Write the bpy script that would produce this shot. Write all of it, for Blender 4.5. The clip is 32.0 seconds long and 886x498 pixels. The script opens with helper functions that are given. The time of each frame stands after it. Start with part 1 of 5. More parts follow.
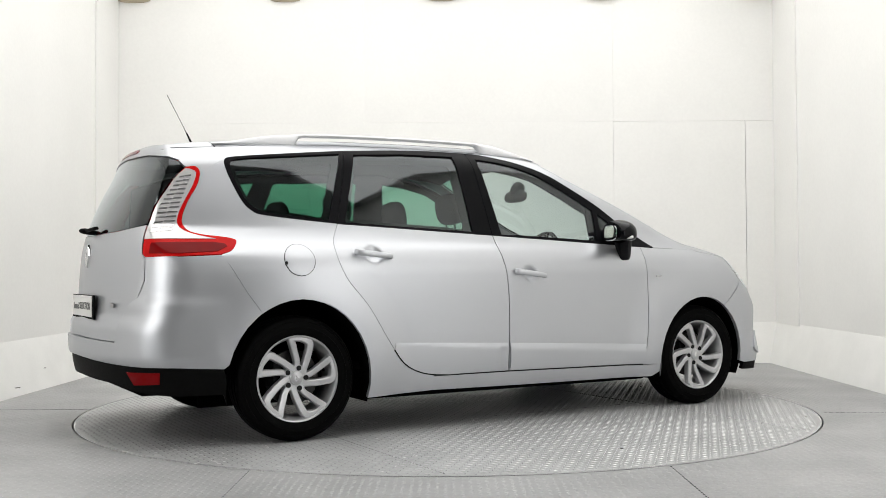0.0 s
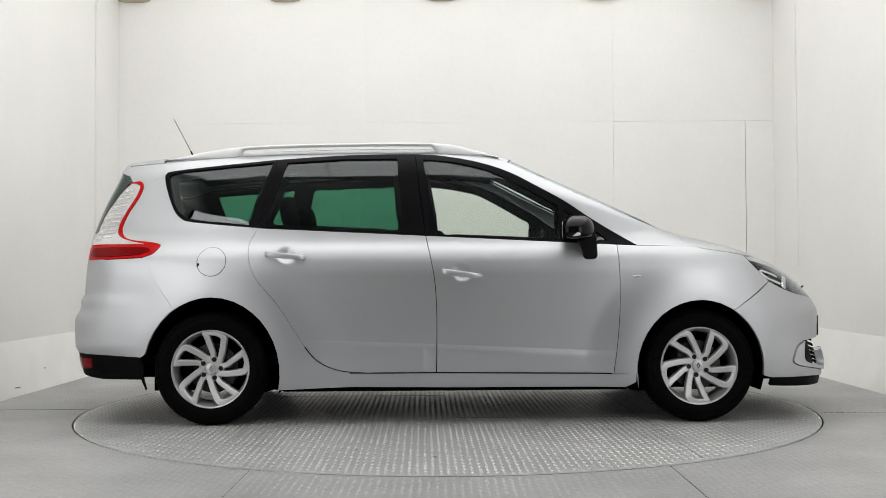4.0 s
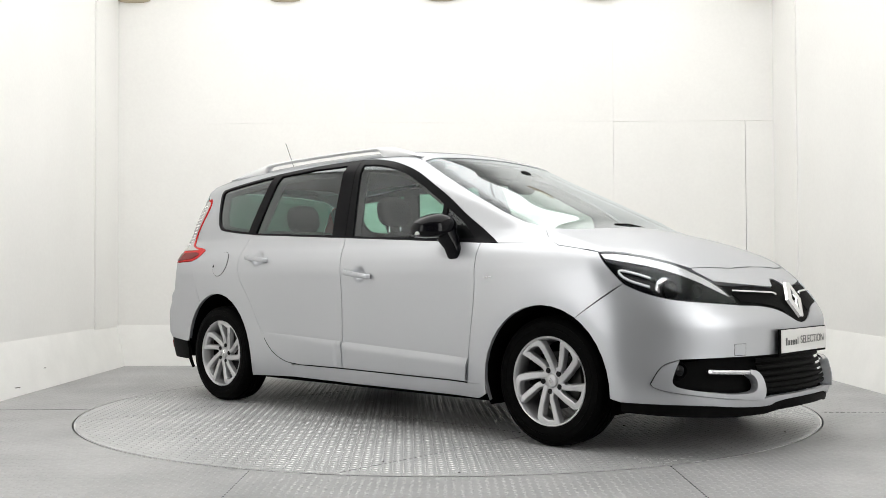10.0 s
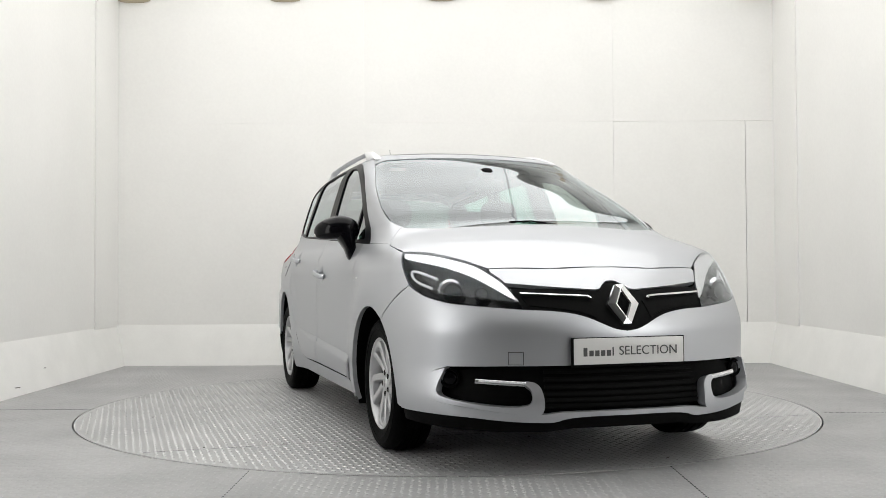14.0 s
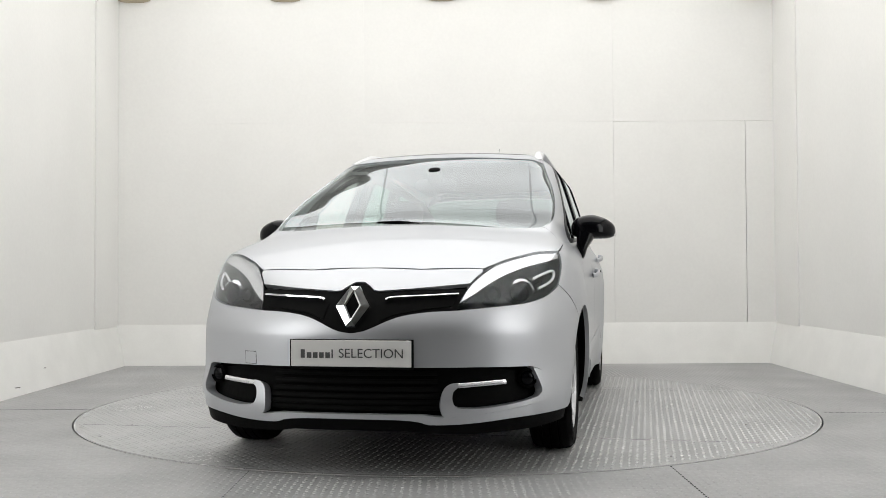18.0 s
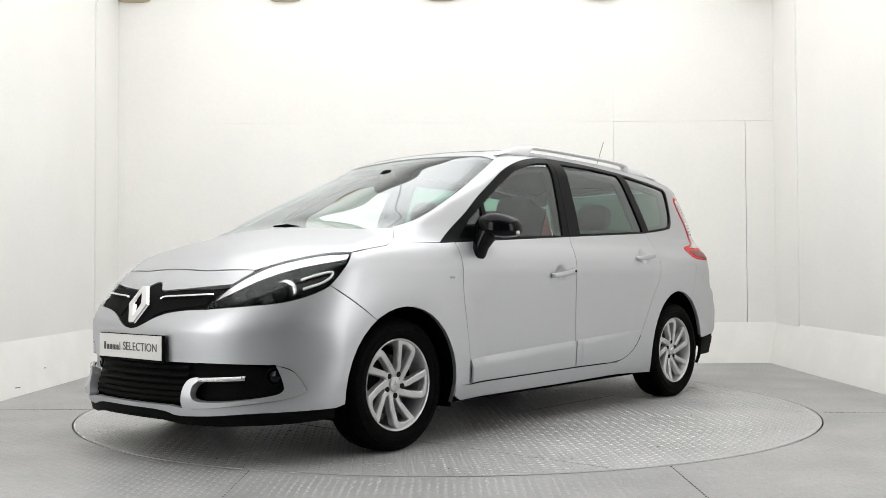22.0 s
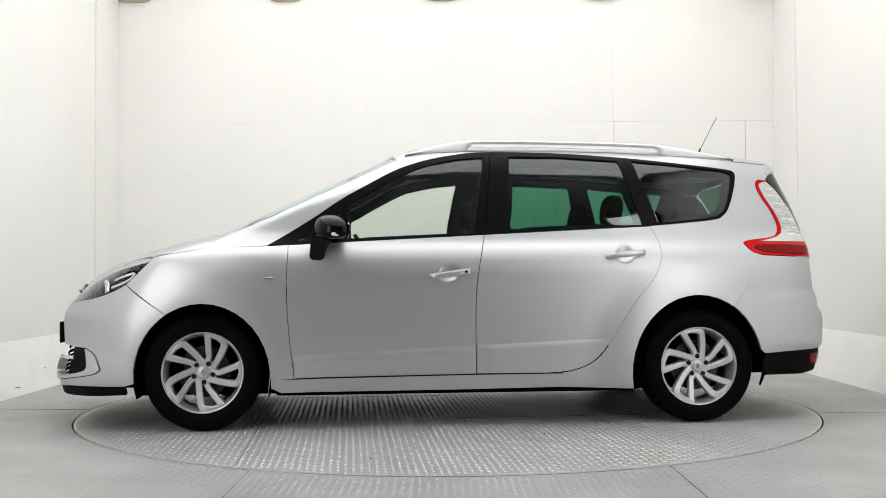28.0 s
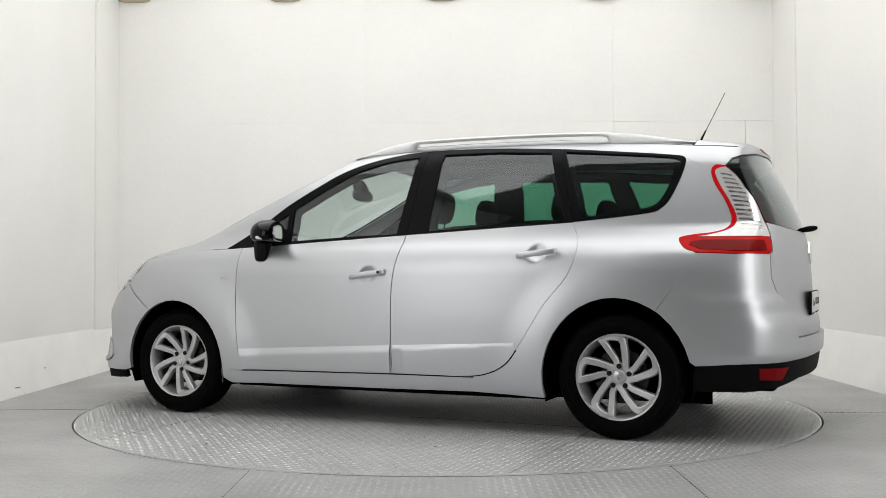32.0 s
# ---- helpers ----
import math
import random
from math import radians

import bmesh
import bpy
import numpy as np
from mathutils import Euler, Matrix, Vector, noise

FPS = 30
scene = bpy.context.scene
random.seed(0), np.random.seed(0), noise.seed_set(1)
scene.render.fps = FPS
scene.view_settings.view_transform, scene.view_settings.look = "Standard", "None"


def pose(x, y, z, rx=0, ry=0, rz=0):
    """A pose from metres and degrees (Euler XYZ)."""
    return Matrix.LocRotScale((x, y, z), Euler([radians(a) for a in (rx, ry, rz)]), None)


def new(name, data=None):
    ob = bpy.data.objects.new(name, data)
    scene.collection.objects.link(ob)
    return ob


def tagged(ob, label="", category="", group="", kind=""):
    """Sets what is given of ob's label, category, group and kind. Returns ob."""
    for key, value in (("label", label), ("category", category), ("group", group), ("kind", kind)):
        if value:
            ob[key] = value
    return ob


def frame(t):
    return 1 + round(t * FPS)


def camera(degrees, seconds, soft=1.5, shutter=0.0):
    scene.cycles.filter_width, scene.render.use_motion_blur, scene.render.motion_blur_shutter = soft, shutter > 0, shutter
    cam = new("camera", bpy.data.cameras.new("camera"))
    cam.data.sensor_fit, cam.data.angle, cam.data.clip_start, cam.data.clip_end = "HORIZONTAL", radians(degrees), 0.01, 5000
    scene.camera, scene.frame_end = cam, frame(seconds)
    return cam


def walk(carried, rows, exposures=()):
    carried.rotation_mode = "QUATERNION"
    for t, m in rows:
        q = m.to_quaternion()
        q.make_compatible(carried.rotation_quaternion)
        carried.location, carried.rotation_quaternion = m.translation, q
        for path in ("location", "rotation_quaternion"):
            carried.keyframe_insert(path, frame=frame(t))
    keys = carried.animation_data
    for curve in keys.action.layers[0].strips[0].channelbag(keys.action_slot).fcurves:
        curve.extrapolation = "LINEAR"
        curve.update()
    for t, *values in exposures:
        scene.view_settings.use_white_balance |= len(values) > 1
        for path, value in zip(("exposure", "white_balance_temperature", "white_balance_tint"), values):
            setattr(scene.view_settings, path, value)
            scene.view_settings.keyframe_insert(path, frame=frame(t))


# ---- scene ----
from mathutils.geometry import delaunay_2d_cdt

cam = camera(47.83, 32.0, soft=0.7)
EYE = pose(0.0, -6.472, 0.847, 90 + 1.459, 0.0, 0.19) @ pose(0, 0, 0, 0, 0, -0.296)
walk(cam, [(0.0, EYE), (32.0, EYE)], [(0.0, -0.15), (3.0, -0.43), (6.0, -0.22), (9.0, -0.07), (11.0, -0.09), (14.0, -0.25), (17.0, -0.32), (20.0, -0.27), (23.0, -0.07), (25.0, -0.09), (28.0, -0.17), (31.0, -0.33), (32.0, -0.34)])

# ---- turning: heading of the car on the turntable, degrees by second ----
TURN_START, TURN_RATE = 30.5, -7.323
CAR_X, CAR_Y = 0.034, 0.055

# ---- light: white booth lit from its ceiling ----
world = bpy.data.worlds.new("world")
scene.world = world
world.use_nodes = True
world.node_tree.nodes["Background"].inputs[0].default_value = (0.9, 0.95, 1.0, 1)
world.node_tree.nodes["Background"].inputs[1].default_value = 0.03
ROOM_W, BACK, FRONT, CEIL = 3.03, 2.93, -9.0, 4.05


CEILING_WATTS = 106
SIDE_WATTS = 22


def area_lamp(x, y, z, sx, sy, watts, rx=0.0):
    data = bpy.data.lights.new("ceiling_lamp", "AREA")
    data.shape, data.size, data.size_y, data.energy = "RECTANGLE", sx, sy, watts
    data.color = (0.966, 0.985, 0.985)
    ob = new("ceiling_lamp", data)
    ob.matrix_basis = pose(x, y, z, rx, 0, 0)
    return ob


area_lamp(0.0, -0.25, CEIL - 0.12, 5.7, 5.9, CEILING_WATTS)
STRIPS = [pose(s * 2.60, -3.62, 1.85, -90, 0, s * 45) for s in (-1, 1)]
for strip in STRIPS:
    area_lamp(0, 0, 0, 1.0, 2.9, SIDE_WATTS).matrix_basis = strip @ pose(0, 0, 0, 180)

# ---- materials ----
def material(name, color, rough=0.5, metal=0.0, coat=0.0, coat_rough=0.03, grain=0.0, grain_size=60.0, bump=0.0, bump_size=200.0, stain=0.0, stain_size=3.0, spec=0.5, per_object=0.0):
    m = bpy.data.materials.new(name)
    m.use_nodes = True
    t = m.node_tree
    n, link = t.nodes, t.links.new
    b = n["Principled BSDF"]
    b.inputs["Base Color"].default_value = (*color, 1)
    b.inputs["Roughness"].default_value = rough
    b.inputs["Metallic"].default_value = metal
    b.inputs["Coat Weight"].default_value = coat
    b.inputs["Coat Roughness"].default_value = coat_rough
    b.inputs["Specular IOR Level"].default_value = spec
    place = n.new("ShaderNodeTexCoord").outputs["Object"]
    if grain or stain or per_object:
        total = None
        for size, amount, detail in ((grain_size, grain, 3), (stain_size, stain, 6)):
            if not amount:
                continue
            tex = n.new("ShaderNodeTexNoise")
            tex.inputs["Scale"].default_value, tex.inputs["Detail"].default_value = size, detail
            link(place, tex.inputs["Vector"])
            r = n.new("ShaderNodeMapRange")
            r.inputs["From Min"].default_value, r.inputs["From Max"].default_value = 0.3, 0.7
            r.inputs["To Min"].default_value, r.inputs["To Max"].default_value = 1 - amount, 1 + amount
            link(tex.outputs["Fac"], r.inputs["Value"])
            if total is None:
                total = r.outputs[0]
            else:
                mul = n.new("ShaderNodeMath")
                mul.operation = "MULTIPLY"
                link(total, mul.inputs[0]), link(r.outputs[0], mul.inputs[1])
                total = mul.outputs[0]
        if per_object:
            info = n.new("ShaderNodeObjectInfo")
            r = n.new("ShaderNodeMapRange")
            r.inputs["To Min"].default_value, r.inputs["To Max"].default_value = 1 - per_object, 1 + per_object
            link(info.outputs["Random"], r.inputs["Value"])
            if total is None:
                total = r.outputs[0]
            else:
                mul = n.new("ShaderNodeMath")
                mul.operation = "MULTIPLY"
                link(total, mul.inputs[0]), link(r.outputs[0], mul.inputs[1])
                total = mul.outputs[0]
        mix = n.new("ShaderNodeVectorMath")
        mix.operation = "SCALE"
        mix.inputs[0].default_value = color
        link(total, mix.inputs["Scale"])
        link(mix.outputs[0], b.inputs["Base Color"])
        r = n.new("ShaderNodeMapRange")
        r.inputs["From Min"].default_value, r.inputs["From Max"].default_value = 0.7, 1.3
        r.inputs["To Min"].default_value, r.inputs["To Max"].default_value = min(1, rough * 1.15), rough * 0.85
        link(total, r.inputs["Value"])
        link(r.outputs[0], b.inputs["Roughness"])
    if bump:
        tex = n.new("ShaderNodeTexNoise")
        tex.inputs["Scale"].default_value, tex.inputs["Detail"].default_value = bump_size, 3
        link(place, tex.inputs["Vector"])
        bp = n.new("ShaderNodeBump")
        bp.inputs["Strength"].default_value, bp.inputs["Distance"].default_value = bump, 0.002
        link(tex.outputs["Fac"], bp.inputs["Height"])
        link(bp.outputs[0], b.inputs["Normal"])
    return m


def glass(name, tint, ior=1.5, rough=0.0):
    m = bpy.data.materials.new(name)
    m.use_nodes = True
    t = m.node_tree
    n, link = t.nodes, t.links.new
    n.remove(n["Principled BSDF"])
    clear, shine, mix, fr = n.new("ShaderNodeBsdfTransparent"), n.new("ShaderNodeBsdfGlossy"), n.new("ShaderNodeMixShader"), n.new("ShaderNodeLayerWeight")
    clear.inputs[0].default_value = (*tint, 1)
    shine.inputs["Roughness"].default_value = rough
    shine.inputs[0].default_value = (0.93, 0.97, 1.0, 1)
    fr.inputs[0].default_value = 0.5
    power, curve_up = n.new("ShaderNodeMath"), n.new("ShaderNodeMapRange")
    power.operation, power.inputs[1].default_value = "POWER", 5.0
    curve_up.inputs["To Min"].default_value = ((ior - 1) / (ior + 1)) ** 2
    link(fr.outputs["Facing"], power.inputs[0]), link(power.outputs[0], curve_up.inputs["Value"])
    twice, under, both = n.new("ShaderNodeMath"), n.new("ShaderNodeMath"), n.new("ShaderNodeMath")
    twice.operation, twice.inputs[1].default_value = "MULTIPLY", 2.0
    under.operation, under.inputs[1].default_value = "ADD", 1.0
    both.operation = "DIVIDE"
    link(curve_up.outputs[0], twice.inputs[0]), link(curve_up.outputs[0], under.inputs[0])
    link(twice.outputs[0], both.inputs[0]), link(under.outputs[0], both.inputs[1])
    link(both.outputs[0], mix.inputs[0])
    link(clear.outputs[0], mix.inputs[1]), link(shine.outputs[0], mix.inputs[2])
    link(mix.outputs[0], n["Material Output"].inputs[0])
    return m


def glow(name, color, strength):
    m = bpy.data.materials.new(name)
    m.use_nodes = True
    b = m.node_tree.nodes["Principled BSDF"]
    b.inputs["Base Color"].default_value = (*color, 1)
    b.inputs["Emission Color"].default_value = (*color, 1)
    b.inputs["Emission Strength"].default_value = strength
    return m


WALL = material("white_wall_paint", (0.868, 0.86, 0.836), 0.6, grain=0.012, grain_size=40, stain=0.02, stain_size=1.3, bump=0.08, bump_size=25, per_object=0.008)
SKIRT = material("white_skirting_paint", (0.85, 0.845, 0.82), 0.45, grain=0.01, stain=0.03, stain_size=4, bump=0.05, bump_size=30)
# grey for unseen surfaces past the mouth, tuned for the car's reflections
UNSEENGREY = material("grey_unseen_surround", (0.40, 0.40, 0.395), 0.7, grain=0.05, stain=0.05)
# brownish dark for the unseen end, set by what the bumper reflects
UNSEENDARK = material("dark_unseen_end", (0.17, 0.155, 0.14), 0.7, grain=0.05, stain=0.05)
FITTING = material("beige_fitting_paint", (0.58, 0.50, 0.38), 0.6, grain=0.03)
CEILING = material("white_ceiling_paint", (0.75, 0.75, 0.73), 0.7, grain=0.02)
FLOOR = material("grey_painted_steel", (0.32, 0.32, 0.322), 0.40, grain=0.06, grain_size=25, stain=0.14, stain_size=1.6, bump=0.06, bump_size=60, per_object=0.03)
PAINTED = material("painted_tread", (0.40, 0.40, 0.40), 0.42, grain=0.06, grain_size=20, stain=0.14, stain_size=1.6)
JOINT = material("grey_plate_joint", (0.10, 0.10, 0.10), 0.8, spec=0.2)
TREAD = material("worn_steel_tread", (0.64, 0.64, 0.64), 0.26, metal=0.35, grain=0.08, grain_size=20, stain=0.16, stain_size=1.6)
GAP = material("dark_joint", (0.015, 0.015, 0.015), 0.8, spec=0.12)
DIRT = material("dark_grime", (0.05, 0.045, 0.04), 0.8)
PAINT = material("silver_metallic_paint", (0.545, 0.555, 0.58), 0.42, metal=0.82, coat=0.32, coat_rough=0.02, grain=0.015, grain_size=900)
PAINT.node_tree.nodes["Principled BSDF"].inputs["Specular Tint"].default_value = (0.72, 0.73, 0.75, 1)
RAILPAINT = material("satin_silver_rail", (0.74, 0.74, 0.75), 0.42, metal=0.0, grain=0.02)
SATIN = material("satin_silver_plastic", (0.52, 0.51, 0.50), 0.30, metal=0.8, grain=0.01)
BLACKTRIM = material("satin_black_trim", (0.004, 0.004, 0.005), 0.36, grain=0.05, spec=0.07)
BLACKGLOSS = material("gloss_black_plastic", (0.003, 0.003, 0.004), 0.10, spec=0.16)
BLACKPLASTIC = material("grained_black_plastic", (0.004, 0.004, 0.004), 0.62, grain=0.1, bump=0.15, bump_size=500, spec=0.05)
UNDERBODY = material("black_underseal", (0.002, 0.002, 0.002), 0.95, grain=0.2, spec=0.03)
RUBBER = material("black_tyre_rubber", (0.0025, 0.0025, 0.0025), 0.6, grain=0.15, grain_size=80, bump=0.1, bump_size=300, spec=0.04)
ALLOY = material("silver_alloy", (0.56, 0.56, 0.57), 0.44, metal=0.8, grain=0.03, grain_size=200)
CHROME = material("chrome", (0.85, 0.85, 0.86), 0.06, metal=1.0)
DULLCHROME = material("brushed_reflector", (0.66, 0.66, 0.68), 0.24, metal=1.0)
DISC = material("brake_disc_steel", (0.05, 0.048, 0.046), 0.45, metal=0.8, grain=0.1)
INTERIOR = material("charcoal_cabin_trim", (0.006, 0.006, 0.007), 0.8, grain=0.1, bump=0.1, spec=0.04)
SEATCLOTH = material("charcoal_seat_cloth", (0.008, 0.008, 0.009), 0.9, grain=0.15, grain_size=150, bump=0.2, bump_size=600, spec=0.04)
HEADLINER = material("dark_headliner_cloth", (0.02, 0.02, 0.022), 0.9, grain=0.08, spec=0.12)
DASH = material("grey_dashboard_plastic", (0.04, 0.04, 0.042), 0.7, grain=0.1, bump=0.1, bump_size=600, spec=0.25)
SCREEN = glass("windscreen_glass", (0.70, 0.80, 0.79), 1.52)
FRONTGLASS = glass("side_glass", (0.88, 0.93, 0.89))
PRIVACY = glass("green_tinted_glass", (0.23, 0.48, 0.37))
REARGLASS = glass("dark_rear_glass", (0.10, 0.17, 0.14))
LAMPGLASS = glass("lamp_cover", (0.97, 0.975, 0.98), 1.30)
REDLAMP = material("red_lamp_plastic", (0.52, 0.007, 0.007), 0.1, coat=0.05, spec=0.08, grain=0.08, grain_size=30)
DEEPRED = material("dark_red_lamp_plastic", (0.17, 0.002, 0.003), 0.08, coat=0.05, spec=0.08)
CLEARLAMP = material("clear_lamp_plastic", (0.62, 0.61, 0.61), 0.14, metal=0.35, coat=1.0, grain=0.06, grain_size=30)
WHITEPLATE = material("white_plate", (0.72, 0.71, 0.69), 0.35, coat=0.4, grain=0.01)
PLATETEXT = material("dark_plate_print", (0.07, 0.07, 0.07), 0.5)
AMBERLAMP = material("pale_indicator_lens", (0.75, 0.74, 0.72), 0.12, coat=1.0)
LAMPLED = material("frosted_led_strip", (0.85, 0.86, 0.88), 0.2, coat=1.0)
LIGHTPANEL = glow("lit_diffuser", (1.0, 0.98, 0.95), 1.0)


# ---- mesh helpers ----
def link_mesh(name, verts, faces, mat, parent=None, label="", smooth=False, normals=None):
    me = bpy.data.meshes.new(name)
    me.from_pydata([tuple(v) for v in verts], [], [tuple(f) for f in faces])
    me.materials.append(mat)
    if smooth:
        me.polygons.foreach_set("use_smooth", [True] * len(me.polygons))
    if normals is not None:
        me.normals_split_custom_set([tuple(v) for v in normals])
    me.update()
    ob = new(name, me)
    if parent is not None:
        ob.parent = parent
    if label:
        ob["label"] = label
    return ob


def part(name, bm, mat, parent=None, label="", smooth=True, sharp=35):
    bm.normal_update()
    for e in bm.edges:
        e.smooth = len(e.link_faces) == 2 and e.calc_face_angle(0) < radians(sharp)
    for f in bm.faces:
        f.smooth = smooth
    me = bpy.data.meshes.new(name)
    bm.to_mesh(me)
    bm.free()
    me.materials.append(mat)
    ob = new(name, me)
    if parent is not None:
        ob.parent = parent
    if label:
        ob["label"] = label
    return ob


def box(sx, sy, sz, m=Matrix(), bevel=0.0, segments=2):
    bm = bmesh.new()
    bmesh.ops.create_cube(bm, size=1, matrix=m @ Matrix.Diagonal((sx, sy, sz, 1)))
    if bevel:
        bmesh.ops.bevel(bm, geom=bm.edges[:], offset=bevel, segments=segments, affect="EDGES", profile=0.5)
    return bm


def lathe(profile, steps, axis="Y", closed=False):
    """Turns (radius, along) points round an axis."""
    bm = bmesh.new()
    rings = []
    for i in range(steps):
        a = 2 * math.pi * i / steps
        c, s = math.cos(a), math.sin(a)
        rings.append([bm.verts.new((r * c, h, r * s) if axis == "Y" else (r * c, r * s, h)) for r, h in profile])
    n = len(profile)
    for i in range(steps):
        a, b = rings[i], rings[(i + 1) % steps]
        for j in range(n if closed else n - 1):
            k = (j + 1) % n
            bm.faces.new((a[j], a[k], b[k], b[j]))
    bmesh.ops.recalc_face_normals(bm, faces=bm.faces[:])
    return bm


def sweep(path, shape, ups=None, cap=True):
    """Sweeps a closed (side, up) outline along points; ups gives the up way at each point."""
    bm = bmesh.new()
    path = [Vector(p) for p in path]
    rings = []
    for i, p in enumerate(path):
        t = (path[min(i + 1, len(path) - 1)] - path[max(i - 1, 0)]).normalized()
        up = Vector(ups[i]) if ups else Vector((0, 0, 1))
        side = t.cross(up).normalized()
        up = side.cross(t).normalized()
        sh = shape[i] if isinstance(shape[0], list) else shape
        rings.append([bm.verts.new(p + side * a + up * b) for a, b in sh])
    n = len(rings[0])
    for a, b in zip(rings, rings[1:]):
        for j in range(n):
            bm.faces.new((a[j], a[(j + 1) % n], b[(j + 1) % n], b[j]))
    if cap:
        bm.faces.new(rings[0]), bm.faces.new(rings[-1])
    bmesh.ops.recalc_face_normals(bm, faces=bm.faces[:])
    return bm


def oval(a, b, n=12, power=2.0):
    out = []
    for i in range(n):
        w = 2 * math.pi * i / n
        c, s = math.cos(w), math.sin(w)
        out.append((a * math.copysign(abs(c) ** (2 / power), c), b * math.copysign(abs(s) ** (2 / power), s)))
    return out


def ellipsoid(a, b, c, m, power=2.5, nu=20, nv=12):
    bm = bmesh.new()
    bmesh.ops.create_uvsphere(bm, u_segments=nu, v_segments=nv, radius=1)
    for v in bm.verts:
        s = sum(abs(k) ** power for k in v.co) ** (-1 / power)
        v.co = m @ Vector((v.co.x * s * a, v.co.y * s * b, v.co.z * s * c))
    return bm


def empty(name, label="", category="", group="", kind=""):
    return tagged(new(name), label, category, group, kind)


# ---- the booth: floor, walls, ceiling ----
TABLE_R = 2.262


def treads(name, keep, x0, x1, y0, y1, z, mat, parent, pitch=0.034):
    """Raised lozenges in two leaning directions over a plate, as one mesh."""
    xs, ys = np.meshgrid(np.arange(x0, x1, pitch), np.arange(y0, y1, pitch))
    ix, iy = np.meshgrid(np.arange(xs.shape[1]), np.arange(xs.shape[0]))
    ok = keep(xs, ys)
    xs, ys, odd = xs[ok], ys[ok], ((ix + iy) % 2)[ok]
    a = np.where(odd == 0, math.pi / 4, -math.pi / 4)
    n = len(xs)
    lon, wid, h = pitch * 0.45, pitch * 0.14, 0.0028
    shape = np.array([(-1, 0, 0), (0, -1, 0), (1, 0, 0), (0, 1, 0), (-0.45, 0, 1), (0.45, 0, 1)])
    co = np.zeros((n, 6, 3))
    c, s = np.cos(a)[:, None], np.sin(a)[:, None]
    u, v = shape[None, :, 0] * lon, shape[None, :, 1] * wid
    co[:, :, 0] = xs[:, None] + u * c - v * s
    co[:, :, 1] = ys[:, None] + u * s + v * c
    co[:, :, 2] = z + shape[None, :, 2] * h
    tri = np.array([(0, 1, 4), (1, 5, 4), (1, 2, 5), (2, 3, 5), (3, 4, 5), (3, 0, 4)])
    idx = (np.arange(n)[:, None, None] * 6 + tri[None]).reshape(-1)
    me = bpy.data.meshes.new(name)
    me.vertices.add(n * 6), me.loops.add(len(idx)), me.polygons.add(len(idx) // 3)
    me.vertices.foreach_set("co", co.reshape(-1))
    me.loops.foreach_set("vertex_index", idx.astype(np.int32))
    me.polygons.foreach_set("loop_start", np.arange(0, len(idx), 3, dtype=np.int32))
    me.update(calc_edges=True)
    me.materials.append(mat)
    ob = new(name, me)
    ob.parent = parent
    ob["kind"] = "stuff"
    return ob


def plate_with_hole():
    """The floor sheet round the turntable."""
    bm = bmesh.new()
    n = 160
    r = TABLE_R + 0.010
    inner, outer = [], []
    x0, x1, y0, y1 = -ROOM_W - 0.3, ROOM_W + 0.3, FRONT - 0.3, BACK + 0.3
    for i in range(n):
        a = 2 * math.pi * i / n
        c, s = math.cos(a), math.sin(a)
        inner.append((bm.verts.new((r * c, r * s, 0)), bm.verts.new((r * c, r * s, -0.05))))
        k = min((x1 if c > 0 else x0) / c if abs(c) > 1e-6 else 1e9, (y1 if s > 0 else y0) / s if abs(s) > 1e-6 else 1e9)
        outer.append(bm.verts.new((k * c, k * s, 0)))
    for i in range(n):
        j = (i + 1) % n
        bm.faces.new((inner[i][0], outer[i], outer[j], inner[j][0]))
        bm.faces.new((inner[i][1], inner[i][0], inner[j][0], inner[j][1]))
    for cx in (x0, x1):
        for cy in (y0, y1):
            v = bm.verts.new((cx, cy, 0))
            a = min((o for o in outer if abs(o.co.x - cx) < 1e-4), key=lambda o: abs(o.co.y - cy))
            b = min((o for o in outer if abs(o.co.y - cy) < 1e-4), key=lambda o: abs(o.co.x - cx))
            if a is not b:
                bm.faces.new((a, v, b))
    bmesh.ops.recalc_face_normals(bm, faces=bm.faces[:])
    if sum(f.normal.z * f.calc_area() for f in bm.faces) < 0:
        bmesh.ops.reverse_faces(bm, faces=bm.faces[:])
    return bm


floor = part("floor", plate_with_hole(), FLOOR, None, smooth=False)
tagged(floor, "grey painted steel checker-plate floor with a round opening", "floor", kind="structure")
treads("tread_pattern", lambda x, y: np.hypot(x, y) > TABLE_R + 0.04, -3.0, 3.0, -8.9, 2.85, 0.0, PAINTED, floor)
pit = part("pit_bottom", box(4.8, 4.8, 0.02, pose(0, 0, -0.07)), GAP, floor, "dark bottom under the turntable", smooth=False)


def floor_joint(x0, y0, x1, y1, w=0.006):
    dx, dy = x1 - x0, y1 - y0
    return part("plate_joint", box(math.hypot(dx, dy), w, 0.0012, pose((x0 + x1) / 2, (y0 + y1) / 2, 0.0005, 0, 0, math.degrees(math.atan2(dy, dx)))), GAP, floor, "dark open joint between plates", smooth=False)


floor_joint(0.98, -2.06, 0.985, -5.2)
floor_joint(-0.86, -2.12, -0.865, -5.2, 0.003)
floor_joint(-2.265, -0.10, -3.0, -0.105, 0.003)
floor_joint(-0.86, -3.02, 0.98, -3.02, 0.004)
floor_joint(2.265, -0.4, 3.0, -0.405, 0.003)

